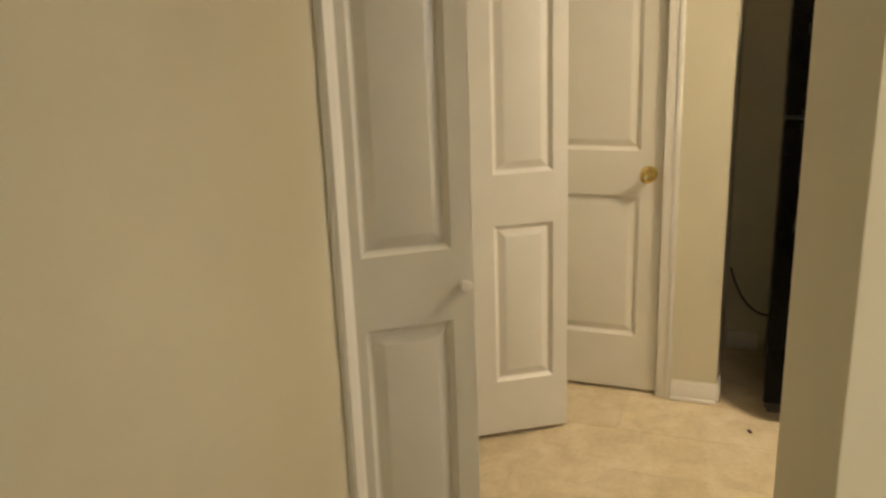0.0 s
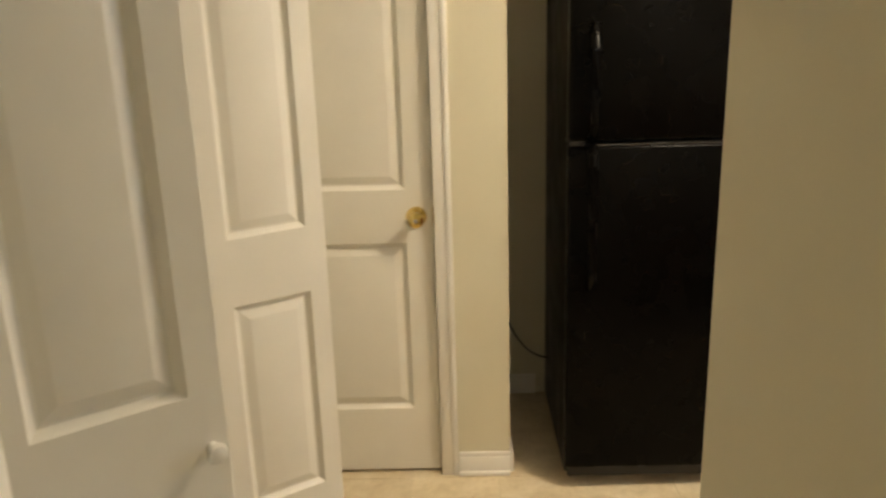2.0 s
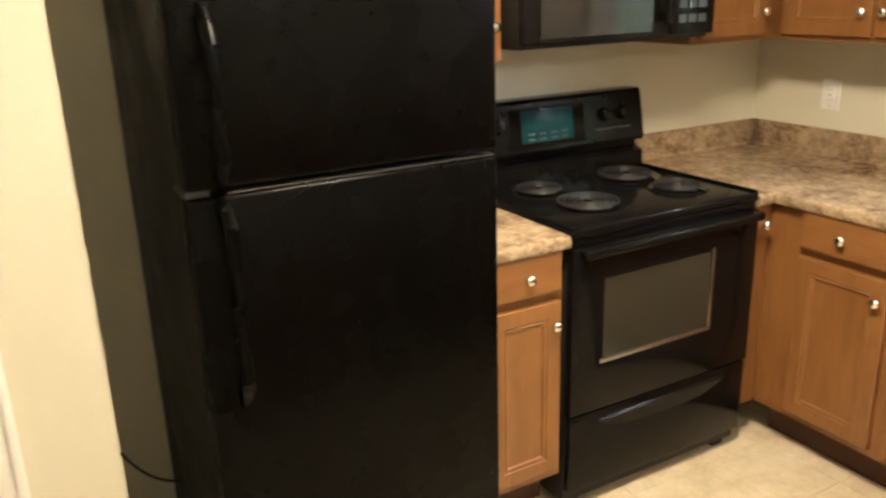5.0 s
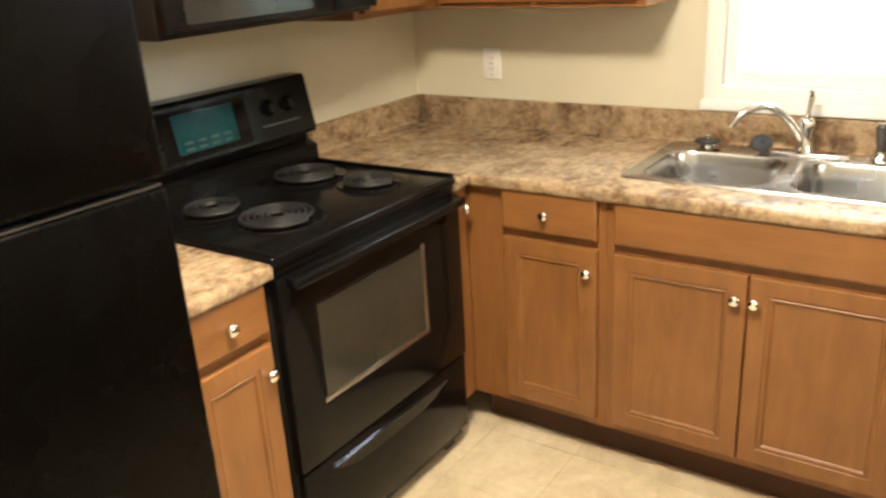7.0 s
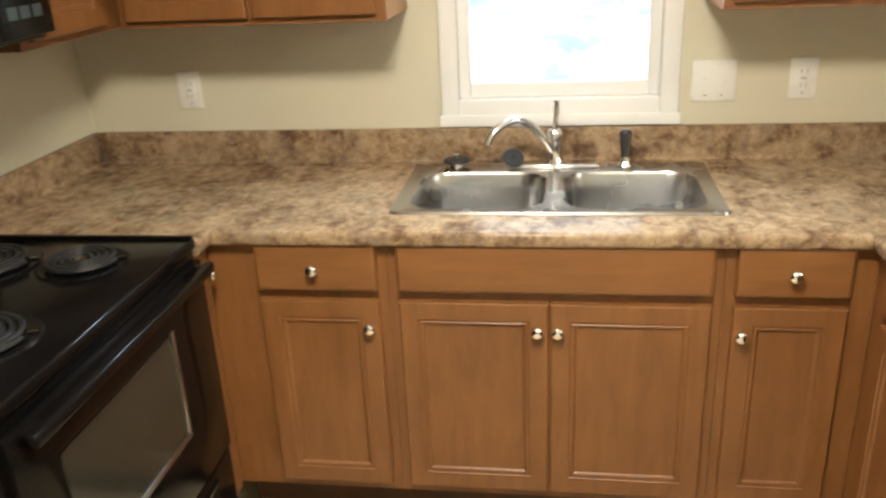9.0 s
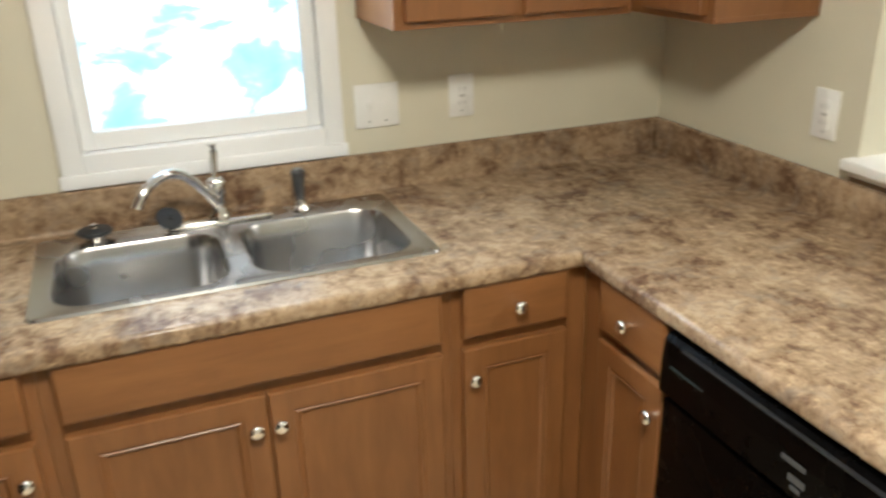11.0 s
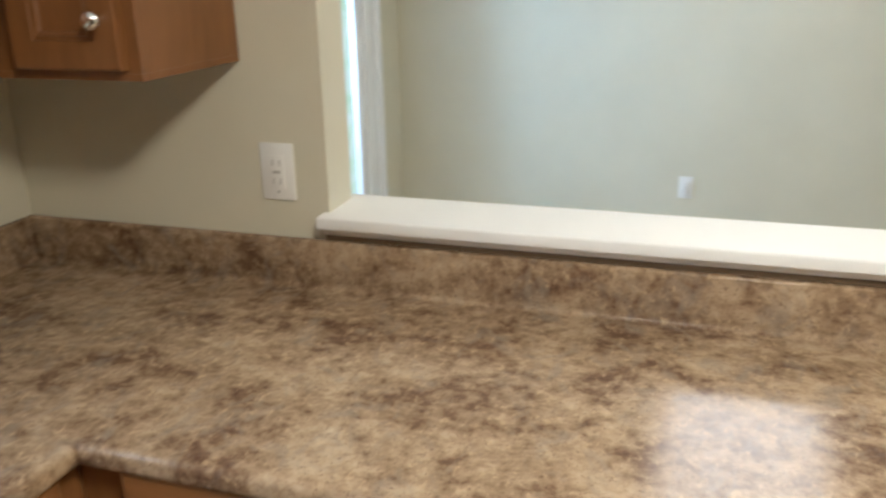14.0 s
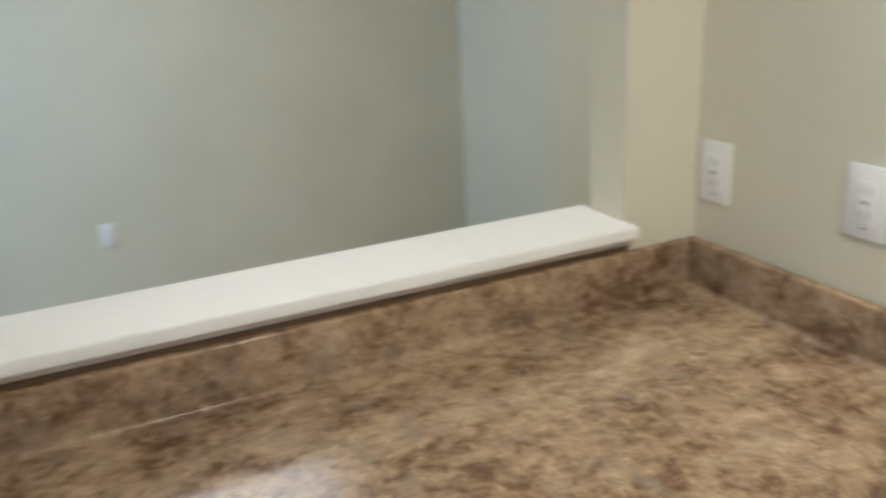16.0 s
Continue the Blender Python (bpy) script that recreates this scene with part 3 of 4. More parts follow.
def countertop(cells, fronts, name, label):
    """Laminate top from rectangles that share corners; the edges on the lines in fronts are rounded."""
    bm = bmesh.new()
    cache = {}

    def v(x, y):
        k = (round(x, 4), round(y, 4))
        if k not in cache:
            cache[k] = bm.verts.new((*k, 0.87))
        return cache[k]

    for x0, x1, y0, y1 in cells:
        bm.faces.new((v(x0, y0), v(x1, y0), v(x1, y1), v(x0, y1)))
    r = bmesh.ops.extrude_face_region(bm, geom=bm.faces[:])
    bmesh.ops.translate(bm, vec=(0, 0, 0.04), verts=[e for e in r["geom"] if isinstance(e, bmesh.types.BMVert)])

    def on_front(e):
        a, b = e.verts
        if abs(a.co.z - b.co.z) > 1e-4:
            return False
        for ax, val, lo, hi in fronts:
            ot = 1 - ax
            if all(abs(p.co[ax] - val) < 1e-3 and lo - 1e-3 <= p.co[ot] <= hi + 1e-3 for p in (a, b)):
                return True
        return False

    bmesh.ops.bevel(bm, geom=[e for e in bm.edges if on_front(e)], offset=0.013, segments=4, affect="EDGES", profile=0.5)
    ob = finish(name, bm, LAM, smooth=True)
    return tagged(ob, label, "countertop")


F = 0.645
HX0, HX1, HY0, HY1 = 1.088, 1.888, -0.498, -0.102
xs = [0.003, F, HX0, HX1, EX - F, EX - 0.003]
ys = [-F, HY0, HY1, -0.003]
cells = [(xa, xb, ya, yb) for xa, xb in zip(xs, xs[1:]) for ya, yb in zip(ys, ys[1:]) if not (xa == HX0 and ya == HY0)]
cells += [(0.003, F, -0.708, -F), (EX - F, EX - 0.003, SY + 0.003, -F)]
countertop(cells, [(1, -F, F, EX - F), (0, F, -0.708, -F), (0, EX - F, SY, -F)], "countertop", "brown mottled laminate countertop with rounded edge")
countertop([(0.003, F, -1.758, -1.474)], [(0, F, -1.758, -1.474)], "countertop", "short brown mottled laminate countertop beside the cooker")


def backsplash(rows):
    bm = bmesh.new()
    for r in rows:
        add_box(bm, *r, 0.0055, 4)
    ob = finish("backsplash", bm, LAM, smooth=True)
    tagged(ob, "brown mottled laminate backsplash along the wall", "backsplash")


backsplash([(0.024, EX - 0.024, -0.022, -0.002, 0.9105, 1.010)])
backsplash([(0.002, 0.022, -0.708, -0.002, 0.9105, 1.010)])
backsplash([(EX - 0.022, EX - 0.002, SY + 0.024, -0.002, 0.9105, 1.010)])
backsplash([(EX - F + 0.006, EX - 0.002, SY + 0.002, SY + 0.022, 0.9105, 1.010)])


def cove(p, q, out, miter=0.0):
    """A concave laminate curve from p to q along the foot of a backsplash; out points into the room."""
    p, q, out = Vector((*p, 0.9104)), Vector((*q, 0.9104)), Vector((*out, 0))
    along = (q - p).normalized()
    bm = bmesh.new()
    r, n = 0.012, 6
    prof = [(0.0, 0.0), (r, 0.0)] + [(r - r * math.sin(a), r - r * math.cos(a)) for a in (math.pi / 2 * k / n for k in range(1, n + 1))]
    ends = [[bm.verts.new(e + out * d + Vector((0, 0, h)) + along * (sgn * miter * d)) for d, h in prof] for e, sgn in ((p, 1), (q, -1))]
    for k in range(len(prof)):
        k2 = (k + 1) % len(prof)
        bm.faces.new((ends[0][k], ends[0][k2], ends[1][k2], ends[1][k]))
    bm.faces.new(ends[0])
    bm.faces.new(ends[1])
    tagged(finish("backsplash_cove", bm, LAM, smooth=True, sharp=50), "glossy curved laminate cove where backsplash meets the countertop", "cove", group="countertop coves")


cove((EX - 0.0225, -0.023), (EX - 0.0225, SY + 0.023), (-1, 0), 1.0)
cove((0.023, -0.0225), (EX - 0.023, -0.0225), (0, -1), 1.0)
cove((0.0225, -0.708), (0.0225, -0.023), (1, 0))
cove((EX - 0.60, SY + 0.0225), (EX - 0.023, SY + 0.0225), (0, 1))
backsplash([(0.002, 0.022, -1.757, -1.475, 0.9105, 1.010)])


# ---- sink ----
def rounded(x0, x1, y0, y1, r, n=6):
    pts = []
    for cx, cy, a0 in ((x1 - r, y1 - r, 0), (x0 + r, y1 - r, 90), (x0 + r, y0 + r, 180), (x1 - r, y0 + r, 270)):
        for k in range(n + 1):
            a = radians(a0 + 90 * k / n)
            pts.append((cx + r * math.cos(a), cy + r * math.sin(a)))
    return pts


def sink():
    base = empty("kitchen_sink", 1.488, -0.3, 0.91)
    x0, x1, y0, y1 = 1.068, 1.908, -0.518, -0.072
    bowls = [(1.106, 1.466, -0.486, -0.158), (1.506, 1.870, -0.486, -0.158)]
    bm = bmesh.new()

    def ring(pts, z):
        return [bm.verts.new((x, y, z)) for x, y in pts]

    def bridge(a, b):
        for k in range(len(a)):
            bm.faces.new((a[k], a[(k + 1) % len(a)], b[(k + 1) % len(b)], b[k]))

    o0 = ring(rounded(x0, x1, y0, y1, 0.022), 0.9106)
    o1 = ring(rounded(x0 + 0.003, x1 - 0.003, y0 + 0.003, y1 - 0.003, 0.02), 0.9165)
    o2 = ring(rounded(x0 + 0.010, x1 - 0.010, y0 + 0.010, y1 - 0.010, 0.017), 0.9150)
    bridge(o0, o1)
    bridge(o1, o2)
    edges = [bm.edges.get((o2[k], o2[(k + 1) % len(o2)])) for k in range(len(o2))]
    for bx0, bx1, by0, by1 in bowls:
        prev = None
        for ins, z, r in ((0, 0.9150, 0.075), (0.004, 0.9135, 0.074), (0.008, 0.906, 0.072), (0.014, 0.86, 0.070), (0.022, 0.775, 0.066), (0.034, 0.752, 0.060), (0.06, 0.742, 0.05), (0.13, 0.738, 0.02)):
            lp = ring(rounded(bx0 + ins, bx1 - ins, by0 + ins, by1 - ins, r), z)
            if prev:
                bridge(prev, lp)
            else:
                edges += [bm.edges.new((lp[k], lp[(k + 1) % len(lp)])) for k in range(len(lp))]
            prev = lp
        bm.faces.new(prev)
    bmesh.ops.triangle_fill(bm, use_beauty=True, edges=edges)
    basin = finish("basin", bm, STEEL, smooth=True)
    parts = [basin]
    for bx0, bx1, by0, by1 in bowls:
        parts.append(lathe("drain", [(0, 0.002), (0.02, 0.003), (0.036, 0.005), (0.042, 0.003), (0.043, 0)], CHROME, pose((bx0 + bx1) / 2, (by0 + by1) / 2, 0.738)))
    adopt(base, *parts)
    tagged(base, "double-bowl stainless steel drop-in sink", "sink")


sink()


def faucet():
    fx, fy, z = 1.482, -0.112, 0.9155
    base = empty("faucet", fx, fy, z)
    bm = bmesh.new()
    add_box(bm, fx - 0.125, fx + 0.125, fy - 0.026, fy + 0.026, z, z + 0.012, 0.005, 3)
    plate = finish("base_plate", bm, CHROME, smooth=True)
    body = lathe("body", [(0.030, 0), (0.028, 0.010), (0.022, 0.018), (0.020, 0.055), (0.023, 0.065), (0.023, 0.088), (0.017, 0.098), (0.0, 0.102)], CHROME, pose(fx, fy, z + 0.012))
    pts = arc((fx - 0.006, fy - 0.012, z + 0.05), (fx - 0.075, fy - 0.055, z + 0.175), (fx - 0.125, fy - 0.085, z + 0.152), 9)
    pts += arc((fx - 0.125, fy - 0.085, z + 0.152), (fx - 0.165, fy - 0.108, z + 0.142), (fx - 0.185, fy - 0.120, z + 0.098), 6)[1:]
    spout = tube("spout", pts, [0.0115] * (len(pts) - 2) + [0.0110, 0.0125], CHROME, n=14)
    lever = tube("lever", [(fx, fy, z + 0.105), (fx + 0.003, fy + 0.004, z + 0.14), (fx + 0.006, fy + 0.010, z + 0.172), (fx + 0.006, fy + 0.011, z + 0.192)], [0.008, 0.0065, 0.009, 0.0125], CHROME, n=12)
    adopt(base, plate, body, spout, lever)
    tagged(base, "chrome single-lever kitchen faucet with curved spout", "faucet")
    sx, sy = 1.682, -0.112
    sp = empty("sprayer", sx, sy, z)
    adopt(sp, lathe("holder", [(0.026, 0), (0.025, 0.006), (0.017, 0.014), (0.015, 0.03), (0, 0.03)], CHROME, pose(sx, sy, z)),
          lathe("head", [(0.011, 0.028), (0.013, 0.045), (0.0165, 0.075), (0.0185, 0.100), (0.012, 0.108), (0, 0.109)], plain("dark_chrome", (0.16, 0.155, 0.15), 0.25, metal=0.8), pose(sx, sy, z)))
    tagged(sp, "dark side sprayer in a chrome holder on sink", "sprayer")


faucet()


def strainer(x, y, tilt):
    z = 0.9165
    base = empty("sink_strainer", x, y, z)
    m = pose(x, y, z, tilt, 0, 0)
    if tilt:
        m = pose(x, y, z + 0.018, tilt, 0, 15) @ Matrix.Diagonal((0.8, 0.8, 0.8, 1))
    bowl = lathe("basket", [(0, 0), (0.021, 0), (0.024, 0.010), (0.026, 0.018)], CHROME, m)
    rim = lathe("rubber_rim", [(0.026, 0.016), (0.038, 0.018), (0.040, 0.022), (0.037, 0.026), (0.020, 0.027), (0.008, 0.030)], RUBBER, m)
    post = lathe("post", [(0.008, 0.026), (0.006, 0.034), (0.009, 0.040), (0, 0.043)], CHROME if not tilt else RUBBER, m)
    adopt(base, bowl, rim, post)
    tagged(base, "black rubber and chrome sink strainer on the rim", "strainer", group="sink strainers")


strainer(1.198, -0.118, 0)
strainer(1.362, -0.120, 40)


# ---- cooker ----
def stove():
    y0, y1 = -1.470, -0.712
    xf = 0.618
    base = empty("electric_range", 0.32, (y0 + y1) / 2, 0)
    parts = []
    parts.append(box("body", 0.006, xf, y0 + 0.004, y1 - 0.004, 0.03, 0.895, BLACK_SIDE, bevel=0.004))
    bm = bmesh.new()
    add_box(bm, 0.106, xf + 0.022, y0, y1, 0.893, 0.922, 0.007, 3)
    add_box(bm, 0.106, xf + 0.020, y0 + 0.004, y0 + 0.018, 0.922, 0.928, 0.002)
    add_box(bm, 0.106, xf + 0.020, y1 - 0.018, y1 - 0.004, 0.922, 0.928, 0.002)
    parts.append(finish("cooktop", bm, BLACK, smooth=True))
    # backguard: a leaning console on a recessed neck
    bm = bmesh.new()
    prof = [(0.006, 0.90), (0.105, 0.90), (0.100, 0.975), (0.060, 0.990), (0.060, 1.008), (0.100, 1.018), (0.104, 1.030), (0.074, 1.190), (0.066, 1.202), (0.006, 1.202)]
    a = [bm.verts.new((x, y0 + 0.002, z)) for x, z in prof]
    b = [bm.verts.new((x, y1 - 0.002, z)) for x, z in prof]
    for k in range(len(prof)):
        bm.faces.new((a[k], a[(k + 1) % len(prof)], b[(k + 1) % len(prof)], b[k]))
    bm.faces.new(a)
    bm.faces.new(b)
    parts.append(finish("backguard", bm, BLACK))
    lean = math.degrees(math.atan2(0.030, 0.160))
    cm = pose(0.104, 0, 1.030, 0, -lean, 0)

    def console(name, ya, yb, za, zb, th, mat):
        bm = bmesh.new()
        add_box(bm, 0.0005, th, ya, yb, za, zb, min(0.002, th / 3))
        bmesh.ops.transform(bm, matrix=cm, verts=bm.verts)
        return finish(name, bm, mat, smooth=True)

    parts.append(console("display_panel", -1.300, -0.985, 0.012, 0.150, 0.002, BLACK))
    parts.append(console("display_screen", -1.255, -1.035, 0.028, 0.138, 0.004, TEAL))
    for r in range(2):
        for c in range(4):
            parts.append(console("button", -1.232 + c * 0.047, -1.202 + c * 0.047, 0.034 + r * 0.018, 0.043 + r * 0.018, 0.0045, DIM))
    for ky in (-1.425, -1.350, -0.895, -0.812):
        m = cm @ pose(0, ky, 0.095, 0, 90, 0)
        bm = bmesh.new()
        add_lathe(bm, [(0.026, 0), (0.024, 0.006), (0.020, 0.010), (0.017, 0.024), (0, 0.026)], m, 20)
        parts.append(finish("control_knob", bm, BLACK, smooth=True))
    parts.append(console("printed_scale", -0.935, -0.775, 0.040, 0.046, 0.0015, DIM))
    # coil burners in dark drip bowls
    for bx, by, r in ((0.228, -1.275, 0.080), (0.450, -1.252, 0.102), (0.228, -0.905, 0.102), (0.455, -0.885, 0.080)):
        m = pose(bx, by, 0.9225)
        parts.append(lathe("drip_bowl", [(r + 0.020, 0), (r + 0.016, 0.004), (r + 0.006, 0.0035), (r - 0.02, 0.001), (0.02, 0.0005)], BLACK, m, n=32))
        n = 5 if r > 0.09 else 4
        pts = []
        turns = n
        for k in range(turns * 24 + 1):
            t = k / 24
            rr = 0.018 + (r - 0.018) * t / turns
            pts.append((bx + rr * math.cos(2 * math.pi * t), by + rr * math.sin(2 * math.pi * t), 0.936))
        parts.append(tube("coil", pts, 0.0062, COIL, n=6))
        bm = bmesh.new()
        add_lathe(bm, [(0, 0), (0.016, 0), (0.016, 0.004), (0, 0.005)], pose(bx, by, 0.934), 16)
        for k in range(3):
            mm = pose(bx, by, 0.928, 0, 0, 120 * k + 20)
            n0 = len(bm.verts)
            add_box(bm, 0.0, r + 0.012, -0.002, 0.002, -0.003, 0.003)
            bm.verts.ensure_lookup_table()
            bmesh.ops.transform(bm, matrix=mm, verts=bm.verts[n0:])
        parts.append(finish("coil_support", bm, CHROME))
    # oven door with window and handle
    bm = bmesh.new()
    add_panelled(bm, 0.746, 0.515, 0.028, [(0.102, 0.565, 0.145, 0.430)], [(0, 0), (0.006, 0.003), (0.012, 0.006)], 0.004)
    bmesh.ops.transform(bm, matrix=face_west(xf + 0.030, y0 + 0.006, 0.345), verts=bm.verts)
    parts.append(finish("oven_door", bm, BLACK, smooth=True))
    wy0, wy1 = y0 + 0.006 + 0.117, y0 + 0.006 + 0.550
    parts.append(box("oven_window", xf + 0.0242, xf + 0.0256, wy0, wy1, 0.505, 0.760, OVGLASS))
    # Silver strips on two edges stand in for the bevelled recess's highlight.
    parts.extend(pieces("window_edge_highlight", [(xf + 0.0245, xf + 0.0305, wy0 - 0.012, wy1 + 0.012, 0.493, 0.506), (xf + 0.0245, xf + 0.0305, wy1 + 0.0005, wy1 + 0.012, 0.5065, 0.772)], TRIMM, bevel=0.0015))
    bm = bmesh.new()
    hx, hz = xf + 0.062, 0.856
    add_box(bm, hx - 0.014, hx + 0.010, y0 + 0.020, y1 - 0.020, hz - 0.014, hz + 0.014, 0.008, 3)
    for ya in (y0 + 0.030, y1 - 0.075):
        add_box(bm, xf + 0.012, hx, ya, ya + 0.045, hz - 0.013, hz + 0.010, 0.004)
    parts.append(finish("handle", bm, BLACK, smooth=True))
    # control fascia and drawer
    parts.append(box("fascia", xf, xf + 0.014, y0 + 0.004, y1 - 0.004, 0.866, 0.892, BLACK, bevel=0.003))
    bm = bmesh.new()
    add_box(bm, xf, xf + 0.026, y0 + 0.006, y1 - 0.006, 0.075, 0.335, 0.006, 2)
    parts.append(finish("drawer", bm, BLACK, smooth=True))
    bm = bmesh.new()
    n = 16
    lo, hi = [], []
    for k in range(n + 1):
        t = k / n
        y = y0 + 0.11 + t * 0.54
        d = 0.045 * (1 - (2 * t - 1) ** 4)
        lo.append(bm.verts.new((xf + 0.0268, y, 0.298 - d)))
        hi.append(bm.verts.new((xf + 0.034, y, 0.300)))
    for k in range(n):
        bm.faces.new((lo[k], lo[k + 1], hi[k + 1], hi[k]))
    top = [bm.verts.new((xf + 0.026, v.co.y, 0.306)) for v in hi]
    for k in range(n):
        bm.faces.new((hi[k], hi[k + 1], top[k + 1], top[k]))
    parts.append(finish("drawer_pull", bm, BLACK))
    parts.extend(pieces("foot", [(0.55, 0.60, y0 + 0.03, y0 + 0.08, 0, 0.03), (0.55, 0.60, y1 - 0.08, y1 - 0.03, 0, 0.03),
                                (0.06, 0.11, y0 + 0.03, y0 + 0.08, 0, 0.03), (0.06, 0.11, y1 - 0.08, y1 - 0.03, 0, 0.03)], RUBBER))
    adopt(base, *parts)
    tagged(base, "black freestanding electric range with four coil burners", "stove")


stove()


def microwave():
    y0, y1, xf, z0, z1 = -1.468, -0.714, 0.375, 1.395, 1.80
    base = empty("microwave", 0.19, (y0 + y1) / 2, z0)
    parts = [box("body", 0.003, xf, y0, y1, z0, z1, BLACK_SIDE, bevel=0.004)]
    ys = y1 - 0.19
    parts.append(box("door", xf + 0.001, xf + 0.030, y0, ys - 0.003, z0 + 0.012, z1 - 0.05, BLACK, bevel=0.006, seg=3))
    parts.append(box("door_glass", xf + 0.030, xf + 0.0315, y0 + 0.06, ys - 0.08, z0 + 0.030, z1 - 0.09, DGLASS))
    parts.append(box("control_panel", xf + 0.001, xf + 0.026, ys, y1, z0 + 0.012, z1 - 0.05, BLACK, bevel=0.004))
    parts.append(box("display_screen", xf + 0.026, xf + 0.0275, ys + 0.03, y1 - 0.03, z1 - 0.12, z1 - 0.08, TEAL))
    for r in range(4):
        for c in range(3):
            parts.append(box("button", xf + 0.026, xf + 0.0275, ys + 0.035 + c * 0.042, ys + 0.067 + c * 0.042, z0 + 0.05 + r * 0.045, z0 + 0.075 + r * 0.045, DIM))
    parts.append(box("handle", xf + 0.045, xf + 0.062, ys - 0.045, ys - 0.022, z0 + 0.05, z1 - 0.09, BLACK, bevel=0.007, seg=3))
    parts.extend(pieces("handle_mount", [(xf + 0.029, xf + 0.047, ys - 0.042, ys - 0.025, z0 + 0.06, z0 + 0.085), (xf + 0.029, xf + 0.047, ys - 0.042, ys - 0.025, z1 - 0.125, z1 - 0.10)], BLACK))
    parts.extend(pieces("vent_slat", [(xf + 0.001, xf + 0.022, y0 + 0.01, y1 - 0.01, z1 - 0.044 + k * 0.011, z1 - 0.038 + k * 0.011) for k in range(4)], BLACK))
    parts.extend(pieces("bottom_filter", [(0.08, 0.26, y0 + 0.08, y0 + 0.33, z0 - 0.006, z0 - 0.0005), (0.08, 0.26, y1 - 0.33, y1 - 0.08, z0 - 0.006, z0 - 0.0005)], TRIMM, bevel=0.002))
    adopt(base, *parts)
    tagged(base, "black over-the-range microwave under wall cabinet", "microwave")


microwave()


def dishwasher():
    y0, y1, xf = -1.547, -0.946, 2.215
    base = empty("dishwasher", 2.5, (y0 + y1) / 2, 0)
    parts = [box("body", xf + 0.002, 2.80, y0, y1, 0.10, 0.866, RUBBER)]
    parts.append(box("door", xf - 0.024, xf, y0 + 0.003, y1 - 0.003, 0.12, 0.716, FRIDGE, bevel=0.005))
    bm = bmesh.new()
    prof = [(xf, 0.724), (xf - 0.020, 0.724), (xf - 0.034, 0.736), (xf - 0.034, 0.80), (xf - 0.030, 0.846), (xf - 0.022, 0.858), (xf, 0.860)]
    a = [bm.verts.new((x, y0 + 0.003, z)) for x, z in prof]
    b = [bm.verts.new((x, y1 - 0.003, z)) for x, z in prof]
    for k in range(len(prof)):
        bm.faces.new((a[k], a[(k + 1) % len(prof)], b[(k + 1) % len(prof)], b[k]))
    bm.faces.new(a)
    bm.faces.new(b)
    parts.append(finish("control_panel", bm, FRIDGE))
    parts.append(box("vent_slot", xf - 0.0352, xf - 0.0338, y1 - 0.125, y1 - 0.030, 0.798, 0.802, DIM))
    parts.append(box("top_strip", xf - 0.036, xf - 0.026, y0 + 0.02, y1 - 0.06, 0.846, 0.849, RUBBER))
    parts.append(box("latch_bar", xf - 0.036, xf - 0.0335, -1.315, -1.265, 0.792, 0.800, GREYP))
    for k, (yy, zz, ww, hh) in enumerate(((-1.30, 0.768, 0.034, 0.012), (-1.30, 0.752, 0.020, 0.008), (-1.365, 0.772, 0.030, 0.006), (-1.365, 0.760, 0.026, 0.006), (-1.41, 0.772, 0.030, 0.006), (-1.41, 0.760, 0.022, 0.006), (-1.47, 0.772, 0.030, 0.006))):
        parts.append(box("printed_mark", xf - 0.0352, xf - 0.0338, yy - ww / 2, yy + ww / 2, zz - hh / 2, zz + hh / 2, GREYP))
    parts.append(lathe("dial", [(0, 0.010), (0.020, 0.010), (0.024, 0.006), (0.026, 0)], FRIDGE, pose(xf - 0.034, -1.455, 0.752, 0, -90, 0)))
    parts.append(box("toe_kick", xf + 0.045, xf + 0.06, y0 + 0.003, y1 - 0.003, 0.0, 0.0995, RUBBER))
    adopt(base, *parts)
    tagged(base, "black built-in dishwasher with printed control panel", "dishwasher")


dishwasher()


# ---- wall cabinets ----
def wall_unit(face, org, u0, u1, depth, doors, label, z0=1.362, z1=2.13):
    m = face(*org)
    base = new("wall_cabinet")
    base.location = m @ Vector(((u0 + u1) / 2, depth / 2, z0))
    parts = []
    bm = bmesh.new()
    add_box(bm, u0, u1, 0, depth, z0 + 0.012, z1)
    add_box(bm, u0, u1, 0, 0.02, z0, z0 + 0.0118)
    add_box(bm, u0, u0 + 0.015, 0.0205, depth, z0, z0 + 0.0118)
    add_box(bm, u1 - 0.015, u1, 0.0205, depth, z0, z0 + 0.0118)
    bmesh.ops.transform(bm, matrix=m, verts=bm.verts)
    parts.append(finish("body", bm, WOOD_V))
    for a, b, k in doors:
        parts.append(cab_door(b - a, z1 - z0 - 0.035, m @ pose(a, -0.0205, z0 + 0.018)))
        if k is not None:
            knob_at(m @ pose(k, -0.0205, z0 + 0.098)).parent = parts[-1]
    adopt(base, *parts)
    tagged(base, label, "cabinet", group="wall cabinets")


UL = "maple-stained wall cabinet with recessed panel doors"
wall_unit(face_north, (0, -0.30, 0), 0.325, 1.055, 0.298, [(0.352, 0.687, 0.66), (0.705, 1.030, 0.735)], UL)
wall_unit(face_north, (0, -0.30, 0), 1.888, 2.504, 0.298, [(1.912, 2.185, 2.160), (2.205, 2.480, 2.230)], UL)
wall_unit(face_east, (2.53, 0, 0), 0.002, 0.579, 0.298, [(0.345, 0.556, 0.528)], UL)
wall_unit(face_west, (0.30, 0, 0), -0.706, -0.002, 0.298, [(-0.680, -0.36, -0.39)], UL)
